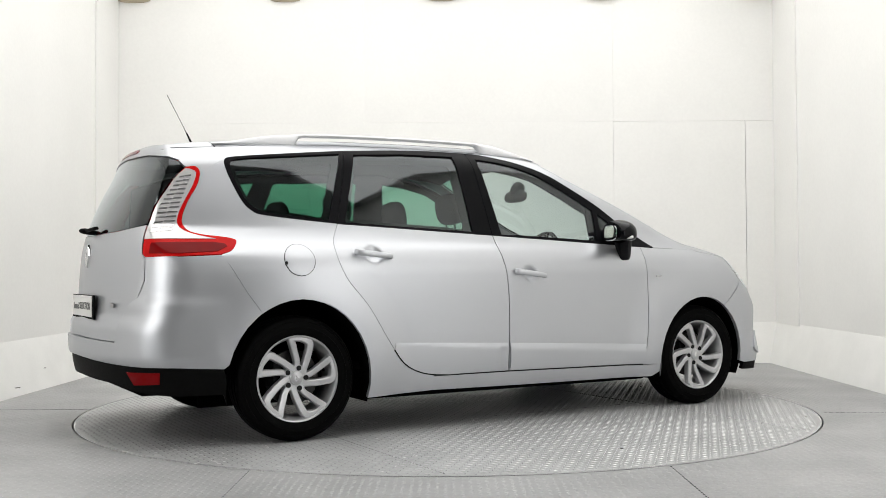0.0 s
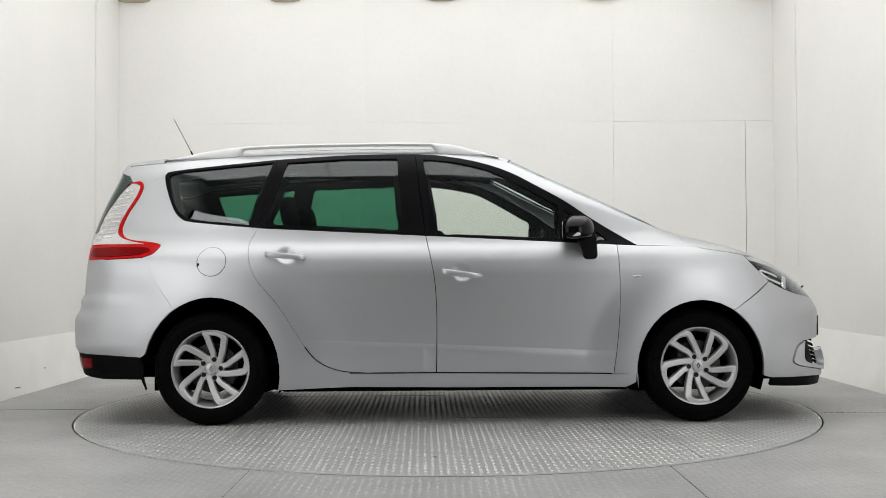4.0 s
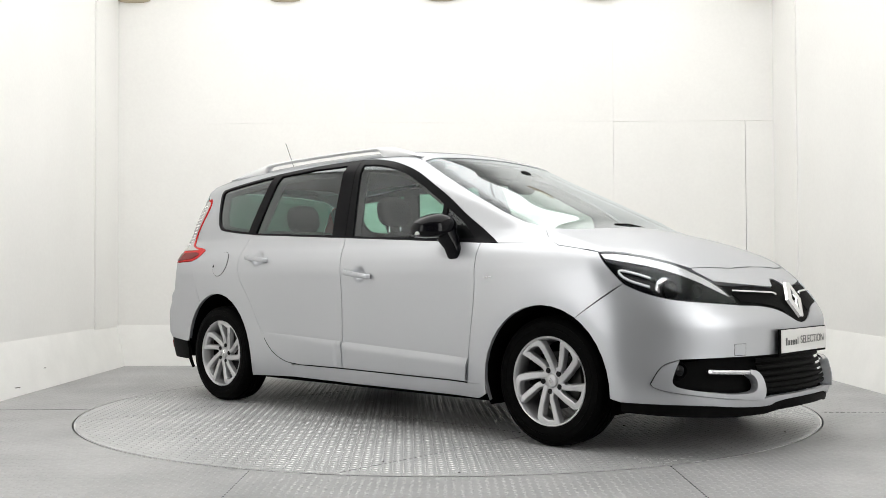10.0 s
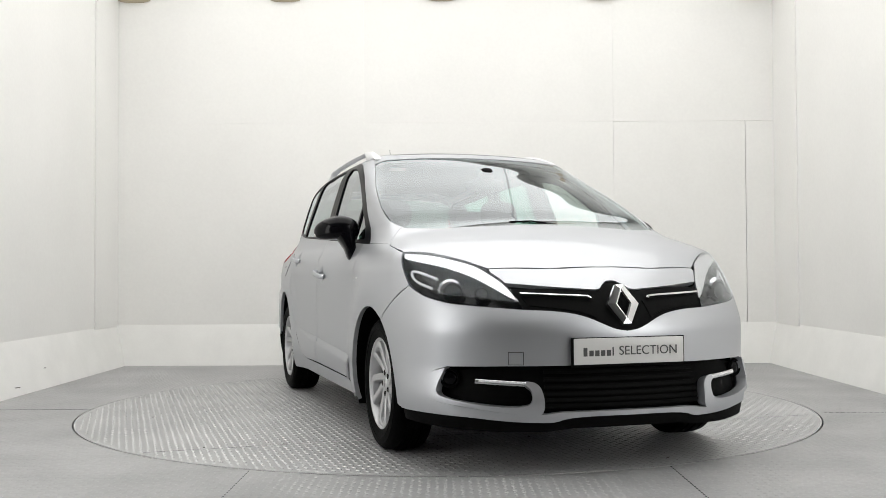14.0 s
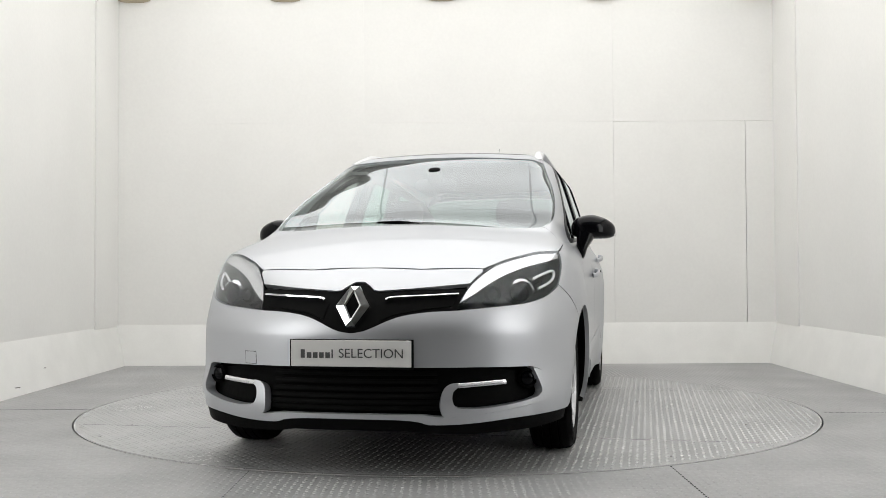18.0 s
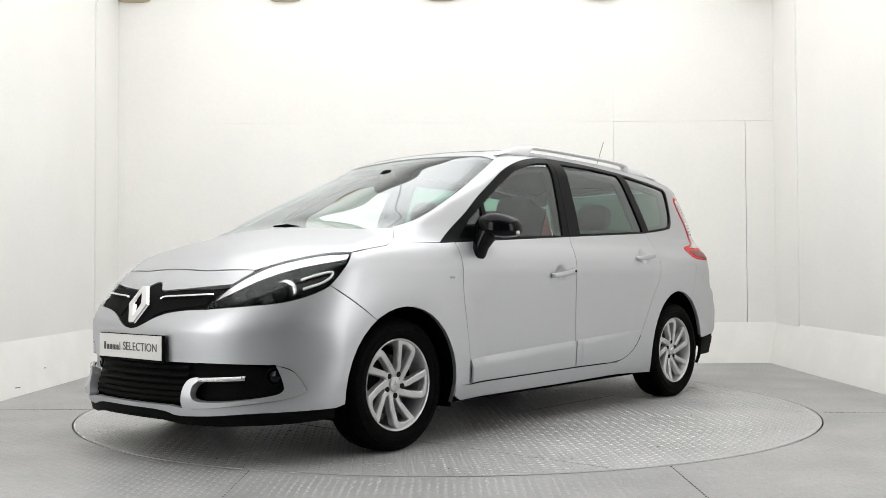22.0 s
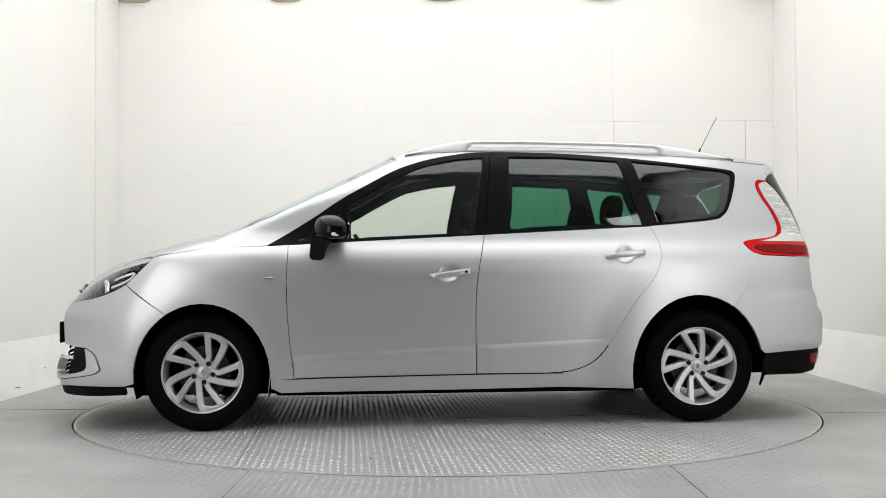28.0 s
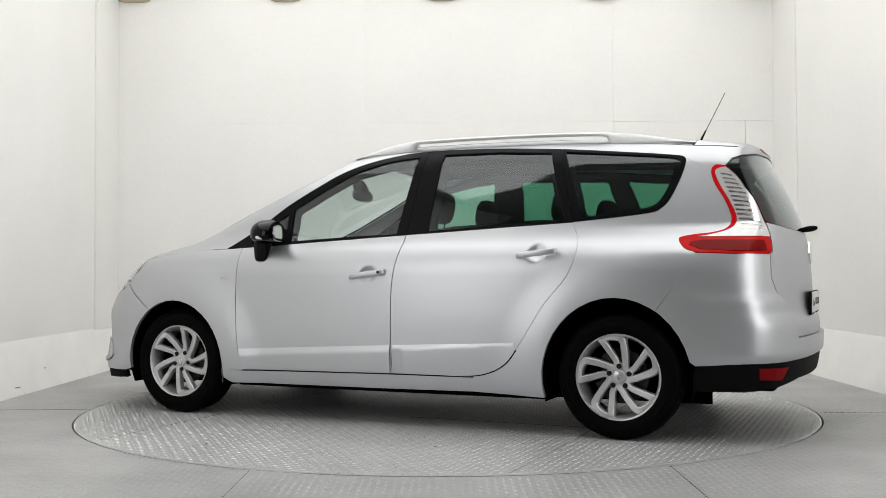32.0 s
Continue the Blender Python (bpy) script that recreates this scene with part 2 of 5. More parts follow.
turntable = empty("turntable", "round grey steel checker-plate turntable set flush in the floor", "turntable")
disc_bm = bmesh.new()
bmesh.ops.create_cone(disc_bm, cap_ends=True, segments=192, radius1=TABLE_R, radius2=TABLE_R, depth=0.05, matrix=pose(0, 0, -0.025))
part("turntable_plate", disc_bm, FLOOR, turntable, smooth=False)
treads("tread_pattern", lambda x, y: np.hypot(x, y) < TABLE_R - 0.03, -2.25, 2.25, -2.25, 2.25, 0.0, TREAD, turntable)
part("rim_edge", lathe([(TABLE_R - 0.012, 0.0004), (TABLE_R - 0.001, 0.0012), (TABLE_R, -0.02)], 192, "Z"), TREAD, turntable, "bare steel edge")
for jx, half in ((-1.13, 1.9), (1.13, 1.9)):
    part("plate_joint", box(0.003, 2 * half, 0.0012, pose(jx, 0, 0.0005)), JOINT, turntable, "fine grey joint between plates", smooth=False)
for jy, a, b in ((0.55, -1.13, 0.0), (-0.55, 0.0, 1.13)):
    part("plate_joint", box(b - a, 0.004, 0.0012, pose((a + b) / 2, jy, 0.0005)), GAP, turntable, "dark joint between plates", smooth=False)
crumbs = random.Random(5)
for k in range(14):
    r, a = 1.2 + 1.0 * crumbs.random(), crumbs.uniform(0, 2 * math.pi)
    size = crumbs.uniform(0.003, 0.007)
    part("grime_speck", ellipsoid(size * crumbs.uniform(1, 2), size, 0.002, pose(r * math.cos(a), r * math.sin(a), 0.0025, 0, 0, crumbs.uniform(0, 180)), 2.0, 8, 5), DIRT, turntable, "dark speck of dirt")


def wall_board(x0, x1, z0, z1, m, parent, gap=0.0015, mat=None, bevel=0.0004):
    part("wall_board", box(x1 - x0 - 2 * gap, 0.018, z1 - z0 - 2 * gap, m @ pose((x0 + x1) / 2, 0, (z0 + z1) / 2), bevel, 1), mat or WALL, parent, smooth=False)


SKIRT_TOP = 0.37
wall_back = part("wall_back", box(2 * ROOM_W + 0.4, 0.12, CEIL, pose(0, BACK + 0.19, CEIL / 2)), GAP, None, smooth=False)
tagged(wall_back, "white painted back wall clad in large boards", "wall", kind="structure")
back = pose(0, BACK + 0.12, 0)
for a, b in ((-ROOM_W - 0.11, -0.78), (-0.78, 1.60)):
    wall_board(a, b, SKIRT_TOP, 2.30, back, wall_back, 0.0004)
    wall_board(a, b, 2.30, CEIL, back, wall_back, 0.0004)
wall_board(1.60, 2.858, SKIRT_TOP, 2.30, back, wall_back, 0.0012, None, 0.0015)
wall_board(2.860, ROOM_W + 0.11, SKIRT_TOP, 2.30, back, wall_back, 0.001)
wall_board(1.60, ROOM_W + 0.11, 2.30, CEIL, back, wall_back, 0.001)


def skirting(m, length, parent):
    bm = bmesh.new()
    prof = [(0.0, 0.001), (0.002, 0.008), (0.095, SKIRT_TOP - 0.03), (0.105, SKIRT_TOP - 0.002), (0.1105, SKIRT_TOP + 0.012), (0.115, SKIRT_TOP + 0.012), (0.13, 0.001)]
    ends = [[bm.verts.new(m @ Vector((s * length / 2, y, z))) for y, z in prof] for s in (-1, 1)]
    for j in range(len(prof)):
        k = (j + 1) % len(prof)
        bm.faces.new((ends[0][j], ends[0][k], ends[1][k], ends[1][j]))
    bm.faces.new(ends[0]), bm.faces.new(ends[1])
    bmesh.ops.recalc_face_normals(bm, faces=bm.faces[:])
    return tagged(part("baseboard", bm, SKIRT, parent, "sloping white skirting panel at the floor"), kind="structure")


skirting(pose(0, BACK, 0), 2 * ROOM_W + 0.24, wall_back)
for side, name in ((-1, "wall_left"), (1, "wall_right")):
    w = part(name, box(0.12, BACK - FRONT + 0.3, CEIL, pose(side * (ROOM_W + 0.19), (BACK + FRONT) / 2, CEIL / 2)), GAP, None, smooth=False)
    tagged(w, "white painted side wall clad in boards", "wall", kind="structure")
    m = pose(side * (ROOM_W + 0.12), 0, 0, 0, 0, 90)
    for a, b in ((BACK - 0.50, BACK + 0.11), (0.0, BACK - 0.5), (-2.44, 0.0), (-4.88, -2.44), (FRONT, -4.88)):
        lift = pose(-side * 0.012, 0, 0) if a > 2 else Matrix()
        # the unseen boards nearest the front are greyed to dim the car's reflections
        wall_board(a, b, SKIRT_TOP, CEIL, lift @ m, w, 0.0006, UNSEENGREY if a < -4.9 else None)
    skirting(pose(side * ROOM_W, (BACK + FRONT) / 2, 0, 0, 0, -90 * side), BACK - FRONT + 0.24, w)
# unseen end added as the dark opening behind the camera, for reflections
unseen_end = part("unseen_end", box(2 * ROOM_W + 0.6, 0.12, CEIL, pose(0, FRONT - 0.06, CEIL / 2)), UNSEENDARK, None, smooth=False)
tagged(unseen_end, "unseen dark end added in place of the opening behind the camera", "wall", kind="structure")
ceiling = part("ceiling", box(2 * ROOM_W + 0.6, BACK - FRONT + 0.6, 0.1, pose(0, (BACK + FRONT) / 2, CEIL + 0.05)), CEILING, None, smooth=False)
tagged(ceiling, "white ceiling of the photo booth", "ceiling", kind="structure")
# unseen soffit added so the side windows reflect dark below the ceiling light
soffit = part("reflection_soffit", box(2 * ROOM_W + 0.2, -3.2 - FRONT, 0.03, pose(0, (FRONT - 3.2) / 2, CEIL - 0.018)), UNSEENGREY, None, smooth=False)
tagged(soffit, "unseen grey soffit added to dull reflections past the booth's mouth", "ceiling", kind="structure")


ceiling_light = empty("ceiling_light", "wide white softbox light covering the booth's ceiling", "ceiling light")
part("frame", box(5.8, 6.0, 0.10, pose(0, -0.25, CEIL - 0.05), 0.01), CEILING, ceiling_light, smooth=False)
for lx in (-1.90, 0.0, 1.90):
    for ly in (1.97, 0.49, -0.99, -2.47):
        part("diffuser", box(1.87, 1.45, 0.012, pose(lx, ly, CEIL - 0.107), 0.003), LIGHTPANEL, ceiling_light, "lit white diffuser", smooth=False)

for strip in STRIPS:
    side_light = empty("strip_softbox", "tall white strip softbox standing at the booth's mouth", "studio light", "strip softboxes")
    part("housing", box(1.06, 2.96, 0.16, strip @ pose(0, 0, -0.105), 0.03), BLACKPLASTIC, side_light, "black softbox housing")
    part("diffuser", box(1.00, 2.90, 0.010, strip @ pose(0, 0, -0.020), 0.002), LIGHTPANEL, side_light, "lit white diffuser", smooth=False)
    for k in (-0.36, 0.36):
        part("foot", box(0.06, 0.38, 0.30, Matrix.Translation((0, 0, -0.001)) @ strip @ pose(k, 1.65, -0.10), 0.01), BLACKPLASTIC, side_light, "black steel foot")

# scuffs on the skirting and dull fittings at the top of the back wall
for sx, sy, sz, w, rz, m in ((-2.995, 1.30, 0.055, 0.05, 90, SKIRT), (-2.99, 0.62, 0.06, 0.09, 90, SKIRT), (-2.97, 1.05, 0.16, 0.035, 90, SKIRT), (3.0, 1.75, 0.03, 0.03, 90, SKIRT), (3.0, 0.95, 0.05, 0.07, 90, SKIRT)):
    part("scuff", box(w, 0.0015, 0.006, pose(sx * 1.018, sy, sz, 14 if sx < 0 else -14, 4, rz) @ pose(0, 0, 0), 0.0005, 1), DIRT, wall_back, "thin dark scuff", smooth=False)
for fx in (-2.98, -1.53, -0.03, 1.50, 2.92):
    fit = part("wall_fitting", ellipsoid(0.17, 0.06, 0.06, pose(fx, BACK + 0.10, 3.526), 3.0), FITTING, None)
    tagged(fit, "dull beige fitting at the top of the back wall", "wall fitting", "wall fittings")


# ---- the car's skin as a smooth solid ----
def curve(pts):
    """A smooth monotone curve through (u, v) points."""
    u = np.array([p[0] for p in pts], float)
    v = np.array([p[1] for p in pts], float)
    if u[0] > u[-1]:
        u, v = u[::-1], v[::-1]
    h, d = np.diff(u), np.diff(v) / np.diff(u)
    m = np.zeros(len(u))
    m[0], m[-1] = d[0], d[-1]
    for i in range(1, len(u) - 1):
        if d[i - 1] * d[i] > 0:
            a, b = 2 * h[i] + h[i - 1], h[i] + 2 * h[i - 1]
            m[i] = (a + b) / (a / d[i - 1] + b / d[i])

    def f(q):
        q = np.asarray(q, float)
        c = np.clip(q, u[0], u[-1])
        i = np.clip(np.searchsorted(u, c) - 1, 0, len(u) - 2)
        s = (c - u[i]) / h[i]
        r = (2 * s**3 - 3 * s**2 + 1) * v[i] + (s**3 - 2 * s**2 + s) * h[i] * m[i] + (3 * s**2 - 2 * s**3) * v[i + 1] + (s**3 - s**2) * h[i] * m[i + 1]
        return r + np.where(q < u[0], (q - u[0]) * m[0], 0) + np.where(q > u[-1], (q - u[-1]) * m[-1], 0)
    return f

def smax(a, b, k):
    h = np.clip(0.5 + 0.5 * (a - b) / k, 0, 1)
    return b + (a - b) * h + k * h * (1 - h)

# centre-line profile: hood, windscreen, roof, spoiler
TOP = curve([(2.34, 0.62), (2.27, 0.735), (2.20, 0.79), (2.06, 0.876), (1.95, 0.93), (1.85, 0.972), (1.72, 1.018), (1.54, 1.066), (1.40, 1.098),
             (1.30, 1.13), (1.19, 1.185), (1.015, 1.267), (0.84, 1.349), (0.66, 1.43), (0.48, 1.512), (0.36, 1.56), (0.25, 1.592), (0.1, 1.615),
             (-0.1, 1.63), (-0.4, 1.632), (-0.8, 1.626), (-1.2, 1.614), (-1.6, 1.592), (-1.9, 1.558), (-2.08, 1.53)])
BOW = curve([(2.4, 0.30), (1.6, 0.06), (1.35, 0.12), (1.1, 0.22), (0.5, 0.26), (0.1, 0.06), (-0.5, 0.0), (-1.5, 0.0), (-2.1, -0.1)])
CROWN = curve([(2.4, 0.10), (1.8, 0.10), (1.4, 0.09), (1.1, 0.02), (0.4, 0.03), (0.0, 0.10), (-1.5, 0.11), (-2.1, 0.10)])
# nose and tail at the centre line, by height
NOSE = curve([(0.1, 2.27), (0.2, 2.31), (0.3, 2.325), (0.45, 2.292), (0.6, 2.298), (0.7, 2.257), (0.78, 2.205), (0.9, 2.11)])
TAIL = curve([(0.15, -2.18), (0.25, -2.25), (0.42, -2.292), (0.58, -2.298), (0.66, -2.265), (0.80, -2.258), (0.95, -2.248), (1.08, -2.222), (1.25, -2.158), (1.42, -2.072), (1.52, -2.03), (1.6, -1.99)])
TAILBOW = curve([(0.2, 0.19), (0.5, 0.19), (0.7, 0.19), (1.0, 0.21), (1.2, 0.22), (1.5, 0.22)])
# half width by height, and its taper to the ends
SIDE = curve([(0.12, 0.80), (0.2, 0.852), (0.3, 0.874), (0.45, 0.885), (0.6, 0.888), (0.75, 0.889), (0.85, 0.888), (0.92, 0.876), (0.98, 0.852), (1.03, 0.822), (1.10, 0.796),
              (1.2, 0.768), (1.35, 0.721), (1.5, 0.668), (1.6, 0.62), (1.7, 0.55)])
TAPER = curve([(2.4, 0.12), (2.0, 0.06), (1.7, 0.03), (1.4, 0.008), (1.1, 0.0), (-1.0, 0.0), (-1.4, 0.012), (-1.7, 0.03), (-2.0, 0.06), (-2.4, 0.12)])
UPTAPER = curve([(1.6, 0.10), (1.0, 0.02), (0.6, 0.0), (-0.8, 0.0), (-1.3, 0.012), (-1.8, 0.045), (-2.2, 0.085)])
WHEELS = (1.385, -1.385)

def flare(x, z):
    r = 0
    for c in WHEELS:
        d = np.hypot(x - c, z - 0.33)
        s = np.clip((0.66 - d) / 0.26, 0, 1)
        r = r + (0.034 if c > 0 else 0.020) * s * s * (3 - 2 * s)
    return r

def body(x, y, z):
    """Below zero inside the car's skin."""
    y = np.abs(y)
    xs = x + BOW(x) * y**2
    top = (z - TOP(xs) + CROWN(x) * y**2) * 0.85
    up = np.clip((z - 0.95) / 0.15, 0, 1)
    side = y - SIDE(z) + TAPER(x) + up * UPTAPER(x) - flare(x, z)
    nose = x - NOSE(z) + 0.30 * y**2 + 0.36 * y**4
    tail = TAIL(z) + TAILBOW(z) * y**2 + 0.13 * y**4 - x
    k = 0.05 + 0.10 * np.clip((z - 1.25) / 0.3, 0, 1)
    f = smax(top, side, k)
    f = smax(f, nose, 0.09)
    f = smax(f, tail, np.interp(z, [0.5, 0.9, 1.0, 1.35, 1.45], [0.13, 0.13, 0.09, 0.07, 0.04]))
    return f

def meet(o, d, t0, t1, n=60):
    """First crossing of the skin along o + t d (arrays of rays)."""
    ts = np.linspace(t0, t1, n)
    a = np.full(len(o), t0, float)
    b = np.full(len(o), t1, float)
    got = np.zeros(len(o), bool)
    last = None
    for t in ts:
        q = o + t * d
        v = body(q[:, 0], q[:, 1], q[:, 2])
        if last is not None:
            hit = (v < 0) & ~got
            a[hit], b[hit] = t - (ts[1] - ts[0]), t
            got |= hit
        last = v
    for _ in range(26):
        m = (a + b) / 2
        q = o + m[:, None] * d
        inside = body(q[:, 0], q[:, 1], q[:, 2]) < 0
        b = np.where(inside, m, b)
        a = np.where(inside, a, m)
    return o + b[:, None] * d, got
FX, RX = 1.30, -1.20
def skin(mode, u, v):
    """Points of the skin: side (x, z), top (x, y), front or rear (degrees round a post inside, z), ring (x, degrees from the side upwards)."""
    u, v = np.asarray(u, float), np.asarray(v, float)
    zero = np.zeros_like(u)
    if mode == "side":
        o, d = np.stack([u, zero + 1.3, v], 1), np.stack([zero, zero - 1, zero], 1)
        r = (0.2, 1.29)
    elif mode == "top":
        o, d = np.stack([u, v, zero + 2.0], 1), np.stack([zero, zero, zero - 1], 1)
        r = (0.2, 1.6)
    elif mode in ("front", "rear"):
        s = 1 if mode == "front" else -1
        a = np.radians(u)
        w = np.stack([s * np.cos(a), np.sin(a), zero], 1)
        o = np.stack([zero + (FX if s > 0 else RX), zero, v], 1) + 1.6 * w
        d, r = -w, (0.1, 1.55)
    else:
        a = np.radians(v)
        w = np.stack([zero, np.cos(a), np.sin(a)], 1)
        o = np.stack([u, zero, zero + 1.0], 1) + 1.2 * w
        d, r = -w, (0.0, 1.15)
    q, got = meet(o, d, *r)
    return q
def normal(q):
    e = 1e-3
    g = np.stack([body(*(q + e * k).T) - body(*(q - e * k).T) for k in np.eye(3)], 1)
    return g / np.linalg.norm(g, axis=1, keepdims=True)


DEG = 0.0165  # metres of skin for a degree, near enough


def scale_of(mode):
    return (DEG, 1.0) if mode in ("front", "rear") else (1.0, 0.012) if mode == "ring" else (1.0, 1.0)


def to_mode(mode, q):
    """Skin points as coordinates of a mode, for the half with y above zero."""
    x, y, z = q[:, 0], q[:, 1], q[:, 2]
    if mode == "side":
        return np.stack([x, z], 1)
    if mode == "top":
        return np.stack([x, y], 1)
    if mode == "front":
        return np.stack([np.degrees(np.arctan2(y, x - FX)), z], 1)
    if mode == "rear":
        return np.stack([np.degrees(np.arctan2(y, RX - x)), z], 1)
    return np.stack([x, np.degrees(np.arctan2(z - 1.0, y))], 1)


def conv(a, b, pts):
    p = np.array(pts, float)
    return [tuple(r) for r in to_mode(b, skin(a, p[:, 0], p[:, 1]))]


def round_line(pts, times=2):
    """Softens an open line by cutting its corners, keeping the ends."""
    p = [np.array(q, float) for q in pts]
    for _ in range(times):
        out = [p[0]]
        for a, b in zip(p, p[1:]):
            out += [0.75 * a + 0.25 * b, 0.25 * a + 0.75 * b]
        p = out + [p[-1]]
    return [tuple(q) for q in p]


def smooth_line(pts, n=6):
    """A spline through the points."""
    p = [np.array(q, float) for q in pts]
    p = [2 * p[0] - p[1]] + p + [2 * p[-1] - p[-2]]
    out = []
    for i in range(1, len(p) - 2):
        for k in range(n):
            s = k / n
            out.append(0.5 * (2 * p[i] + (p[i + 1] - p[i - 1]) * s + (2 * p[i - 1] - 5 * p[i] + 4 * p[i + 1] - p[i + 2]) * s * s + (3 * p[i] - p[i - 1] - 3 * p[i + 1] + p[i + 2]) * s**3))
    out.append(p[-2])
    return [tuple(q) for q in out]


def closed_spline(pts, n):
    p = [np.array(q, float) for q in pts]
    m = len(p)
    out = []
    for i in range(m):
        a, b, c, d = p[i - 1], p[i], p[(i + 1) % m], p[(i + 2) % m]
        for k in range(n):
            s = k / n
            out.append(0.5 * (2 * b + (c - a) * s + (2 * a - 5 * b + 4 * c - d) * s * s + (3 * b - a - 3 * c + d) * s**3))
    return out


def signed(p):
    x, y = p[:, 0], p[:, 1]
    return 0.5 * np.sum(x * np.roll(y, -1) - np.roll(x, -1) * y)


def inset(p, d):
    """Moves a closed outline inwards by d."""
    if signed(p) < 0:
        p = p[::-1]
    e = np.roll(p, -1, 0) - p
    e /= np.maximum(np.linalg.norm(e, axis=1, keepdims=True), 1e-9)
    n = np.stack([-e[:, 1], e[:, 0]], 1)
    a = np.roll(n, 1, 0)
    m = a + n
    k = np.maximum(np.sum(m * m, 1, keepdims=True) / 2, 0.5)
    return p + d * m / k


def resample(p, step):
    out = []
    for a, b in zip(p, np.roll(p, -1, 0)):
        k = max(1, int(math.ceil(np.linalg.norm(b - a) / step)))
        out += [a + (b - a) * i / k for i in range(k)]
    return np.array(out)


def within(q, p):
    x, y = q[:, 0], q[:, 1]
    r = np.zeros(len(q), bool)
    for a, b in zip(p, np.roll(p, -1, 0)):
        c = (a[1] > y) != (b[1] > y)
        with np.errstate(divide="ignore", invalid="ignore"):
            r ^= c & (x < (b[0] - a[0]) * (y - a[1]) / (b[1] - a[1]) + a[0])
    return r


def sheet(mode, outline, holes=(), gap=0.0025, step=0.032, mirror_outline=False):
    """Triangles of a flat outline in a mode's coordinates: (points, faces, rims)."""
    s = np.array(scale_of(mode))
    loops = []
    for k, o in enumerate([outline, *holes]):
        o = np.array(o, float)
        if mirror_outline:
            axis = 1 if mode == "top" else 0
            m = o.copy()
            m[:, axis] *= -1
            if k == 0 or abs(o[:, axis]).min() < 1e-6:
                o = np.concatenate([o, m[::-1]])
            else:
                loops.append(resample(inset(m * s, -gap), step))
        o = o * s
        keep = [i for i in range(len(o)) if np.linalg.norm(o[i] - o[i - 1]) > 1e-5]
        o = o[keep]
        loops.append(resample(inset(o, gap if k == 0 else -gap), step))
    if mirror_outline and holes:
        biggest = max(range(len(loops)), key=lambda i: abs(signed(loops[i])))
        loops.insert(0, loops.pop(biggest))
    lo, hi = loops[0].min(0), loops[0].max(0)
    gx, gy = np.meshgrid(np.arange(lo[0] + step * 0.37, hi[0], step), np.arange(lo[1] + step * 0.41, hi[1], step))
    g = np.stack([gx.ravel(), gy.ravel()], 1)
    ok = within(g, loops[0])
    for h in loops[1:]:
        ok &= ~within(g, h)
    g = g[ok]
    edge_pts = np.concatenate(loops)
    if len(g):
        d = np.full(len(g), 9.0)
        for i in range(0, len(edge_pts), 64):
            d = np.minimum(d, np.min(np.linalg.norm(g[:, None] - edge_pts[None, i:i + 64], axis=2), 1))
        g = g[d > step * 0.45]
    pts = np.concatenate([edge_pts, g]) if len(g) else edge_pts
    edges, at = [], 0
    for l in loops:
        n = len(l)
        edges += [(at + i, at + (i + 1) % n) for i in range(n)]
        at += n
    vs, es, fs, *_ = delaunay_2d_cdt([Vector(p) for p in pts], edges, [], 0, 1e-7)
    vs = np.array([(v.x, v.y) for v in vs])
    faces = np.array(fs)
    mid = vs[faces].mean(1)
    ok = within(mid, loops[0])
    for h in loops[1:]:
        ok &= ~within(mid, h)
    faces = faces[ok]
    a, b, c = vs[faces[:, 0]], vs[faces[:, 1]], vs[faces[:, 2]]
    area = (b[:, 0] - a[:, 0]) * (c[:, 1] - a[:, 1]) - (b[:, 1] - a[:, 1]) * (c[:, 0] - a[:, 0])
    faces = faces[np.abs(area) > 1e-10]
    area = area[np.abs(area) > 1e-10]
    faces[area < 0] = faces[area < 0][:, ::-1]
    return vs / s, faces


def panel(name, mode, outline, mat, parent, holes=(), lift=0.0, depth=0.022, gap=0.0025, step=0.032, both=True, centre=False, label="", dent=None, back=None):
    """A skin panel with turned-in edges. both: the same on the other side of the car; centre: the outline is mirrored into one panel."""
    uv, faces = sheet(mode, outline, holes, gap, step, centre)
    q = skin(mode, uv[:, 0], uv[:, 1])
    n = normal(q)
    fl = np.cross(q[faces[:, 1]] - q[faces[:, 0]], q[faces[:, 2]] - q[faces[:, 0]])
    if np.sum(fl * n[faces[:, 0]]) < 0:
        faces = faces[:, ::-1]
    rise = lift if dent is None else lift + dent(q)
    q = q + n * np.reshape(rise, (-1, 1)) if dent is not None else q + n * lift
    if dent is not None:
        vn = np.zeros_like(q)
        fn = np.cross(q[faces[:, 1]] - q[faces[:, 0]], q[faces[:, 2]] - q[faces[:, 0]])
        for k in range(3):
            np.add.at(vn, faces[:, k], fn)
        n = vn / np.maximum(np.linalg.norm(vn, axis=1, keepdims=True), 1e-12)
    count = {}
    for f in faces:
        for k in range(3):
            a, b = int(f[k]), int(f[(k + 1) % 3])
            count[(a, b)] = True
    rim = [(a, b) for a, b in count if (b, a) not in count]
    verts = [tuple(p) for p in q]
    normals = [tuple(n[i]) for f in faces for i in f]
    allf = [tuple(int(i) for i in f) for f in faces]
    low = {}
    for a, b in rim:
        for i in (a, b):
            if i not in low:
                low[i] = len(verts)
                verts.append(tuple(q[i] - n[i] * depth))
    for a, b in rim:
        fn = np.cross(np.array(verts[low[a]]) - q[a], q[b] - q[a])
        fn = -fn / max(np.linalg.norm(fn), 1e-12)
        allf.append((b, a, low[a], low[b]))
        fn = np.cross(q[a] - q[b], np.array(verts[low[a]]) - q[b])
        fn = fn / max(np.linalg.norm(fn), 1e-12)
        normals += [tuple(fn)] * 4
    obs = [link_mesh(name, verts, allf, mat, parent, label, True, normals)]
    if both and not centre:
        obs.append(mirrored(name, verts, allf, mat, back or parent, label, normals))
    return obs


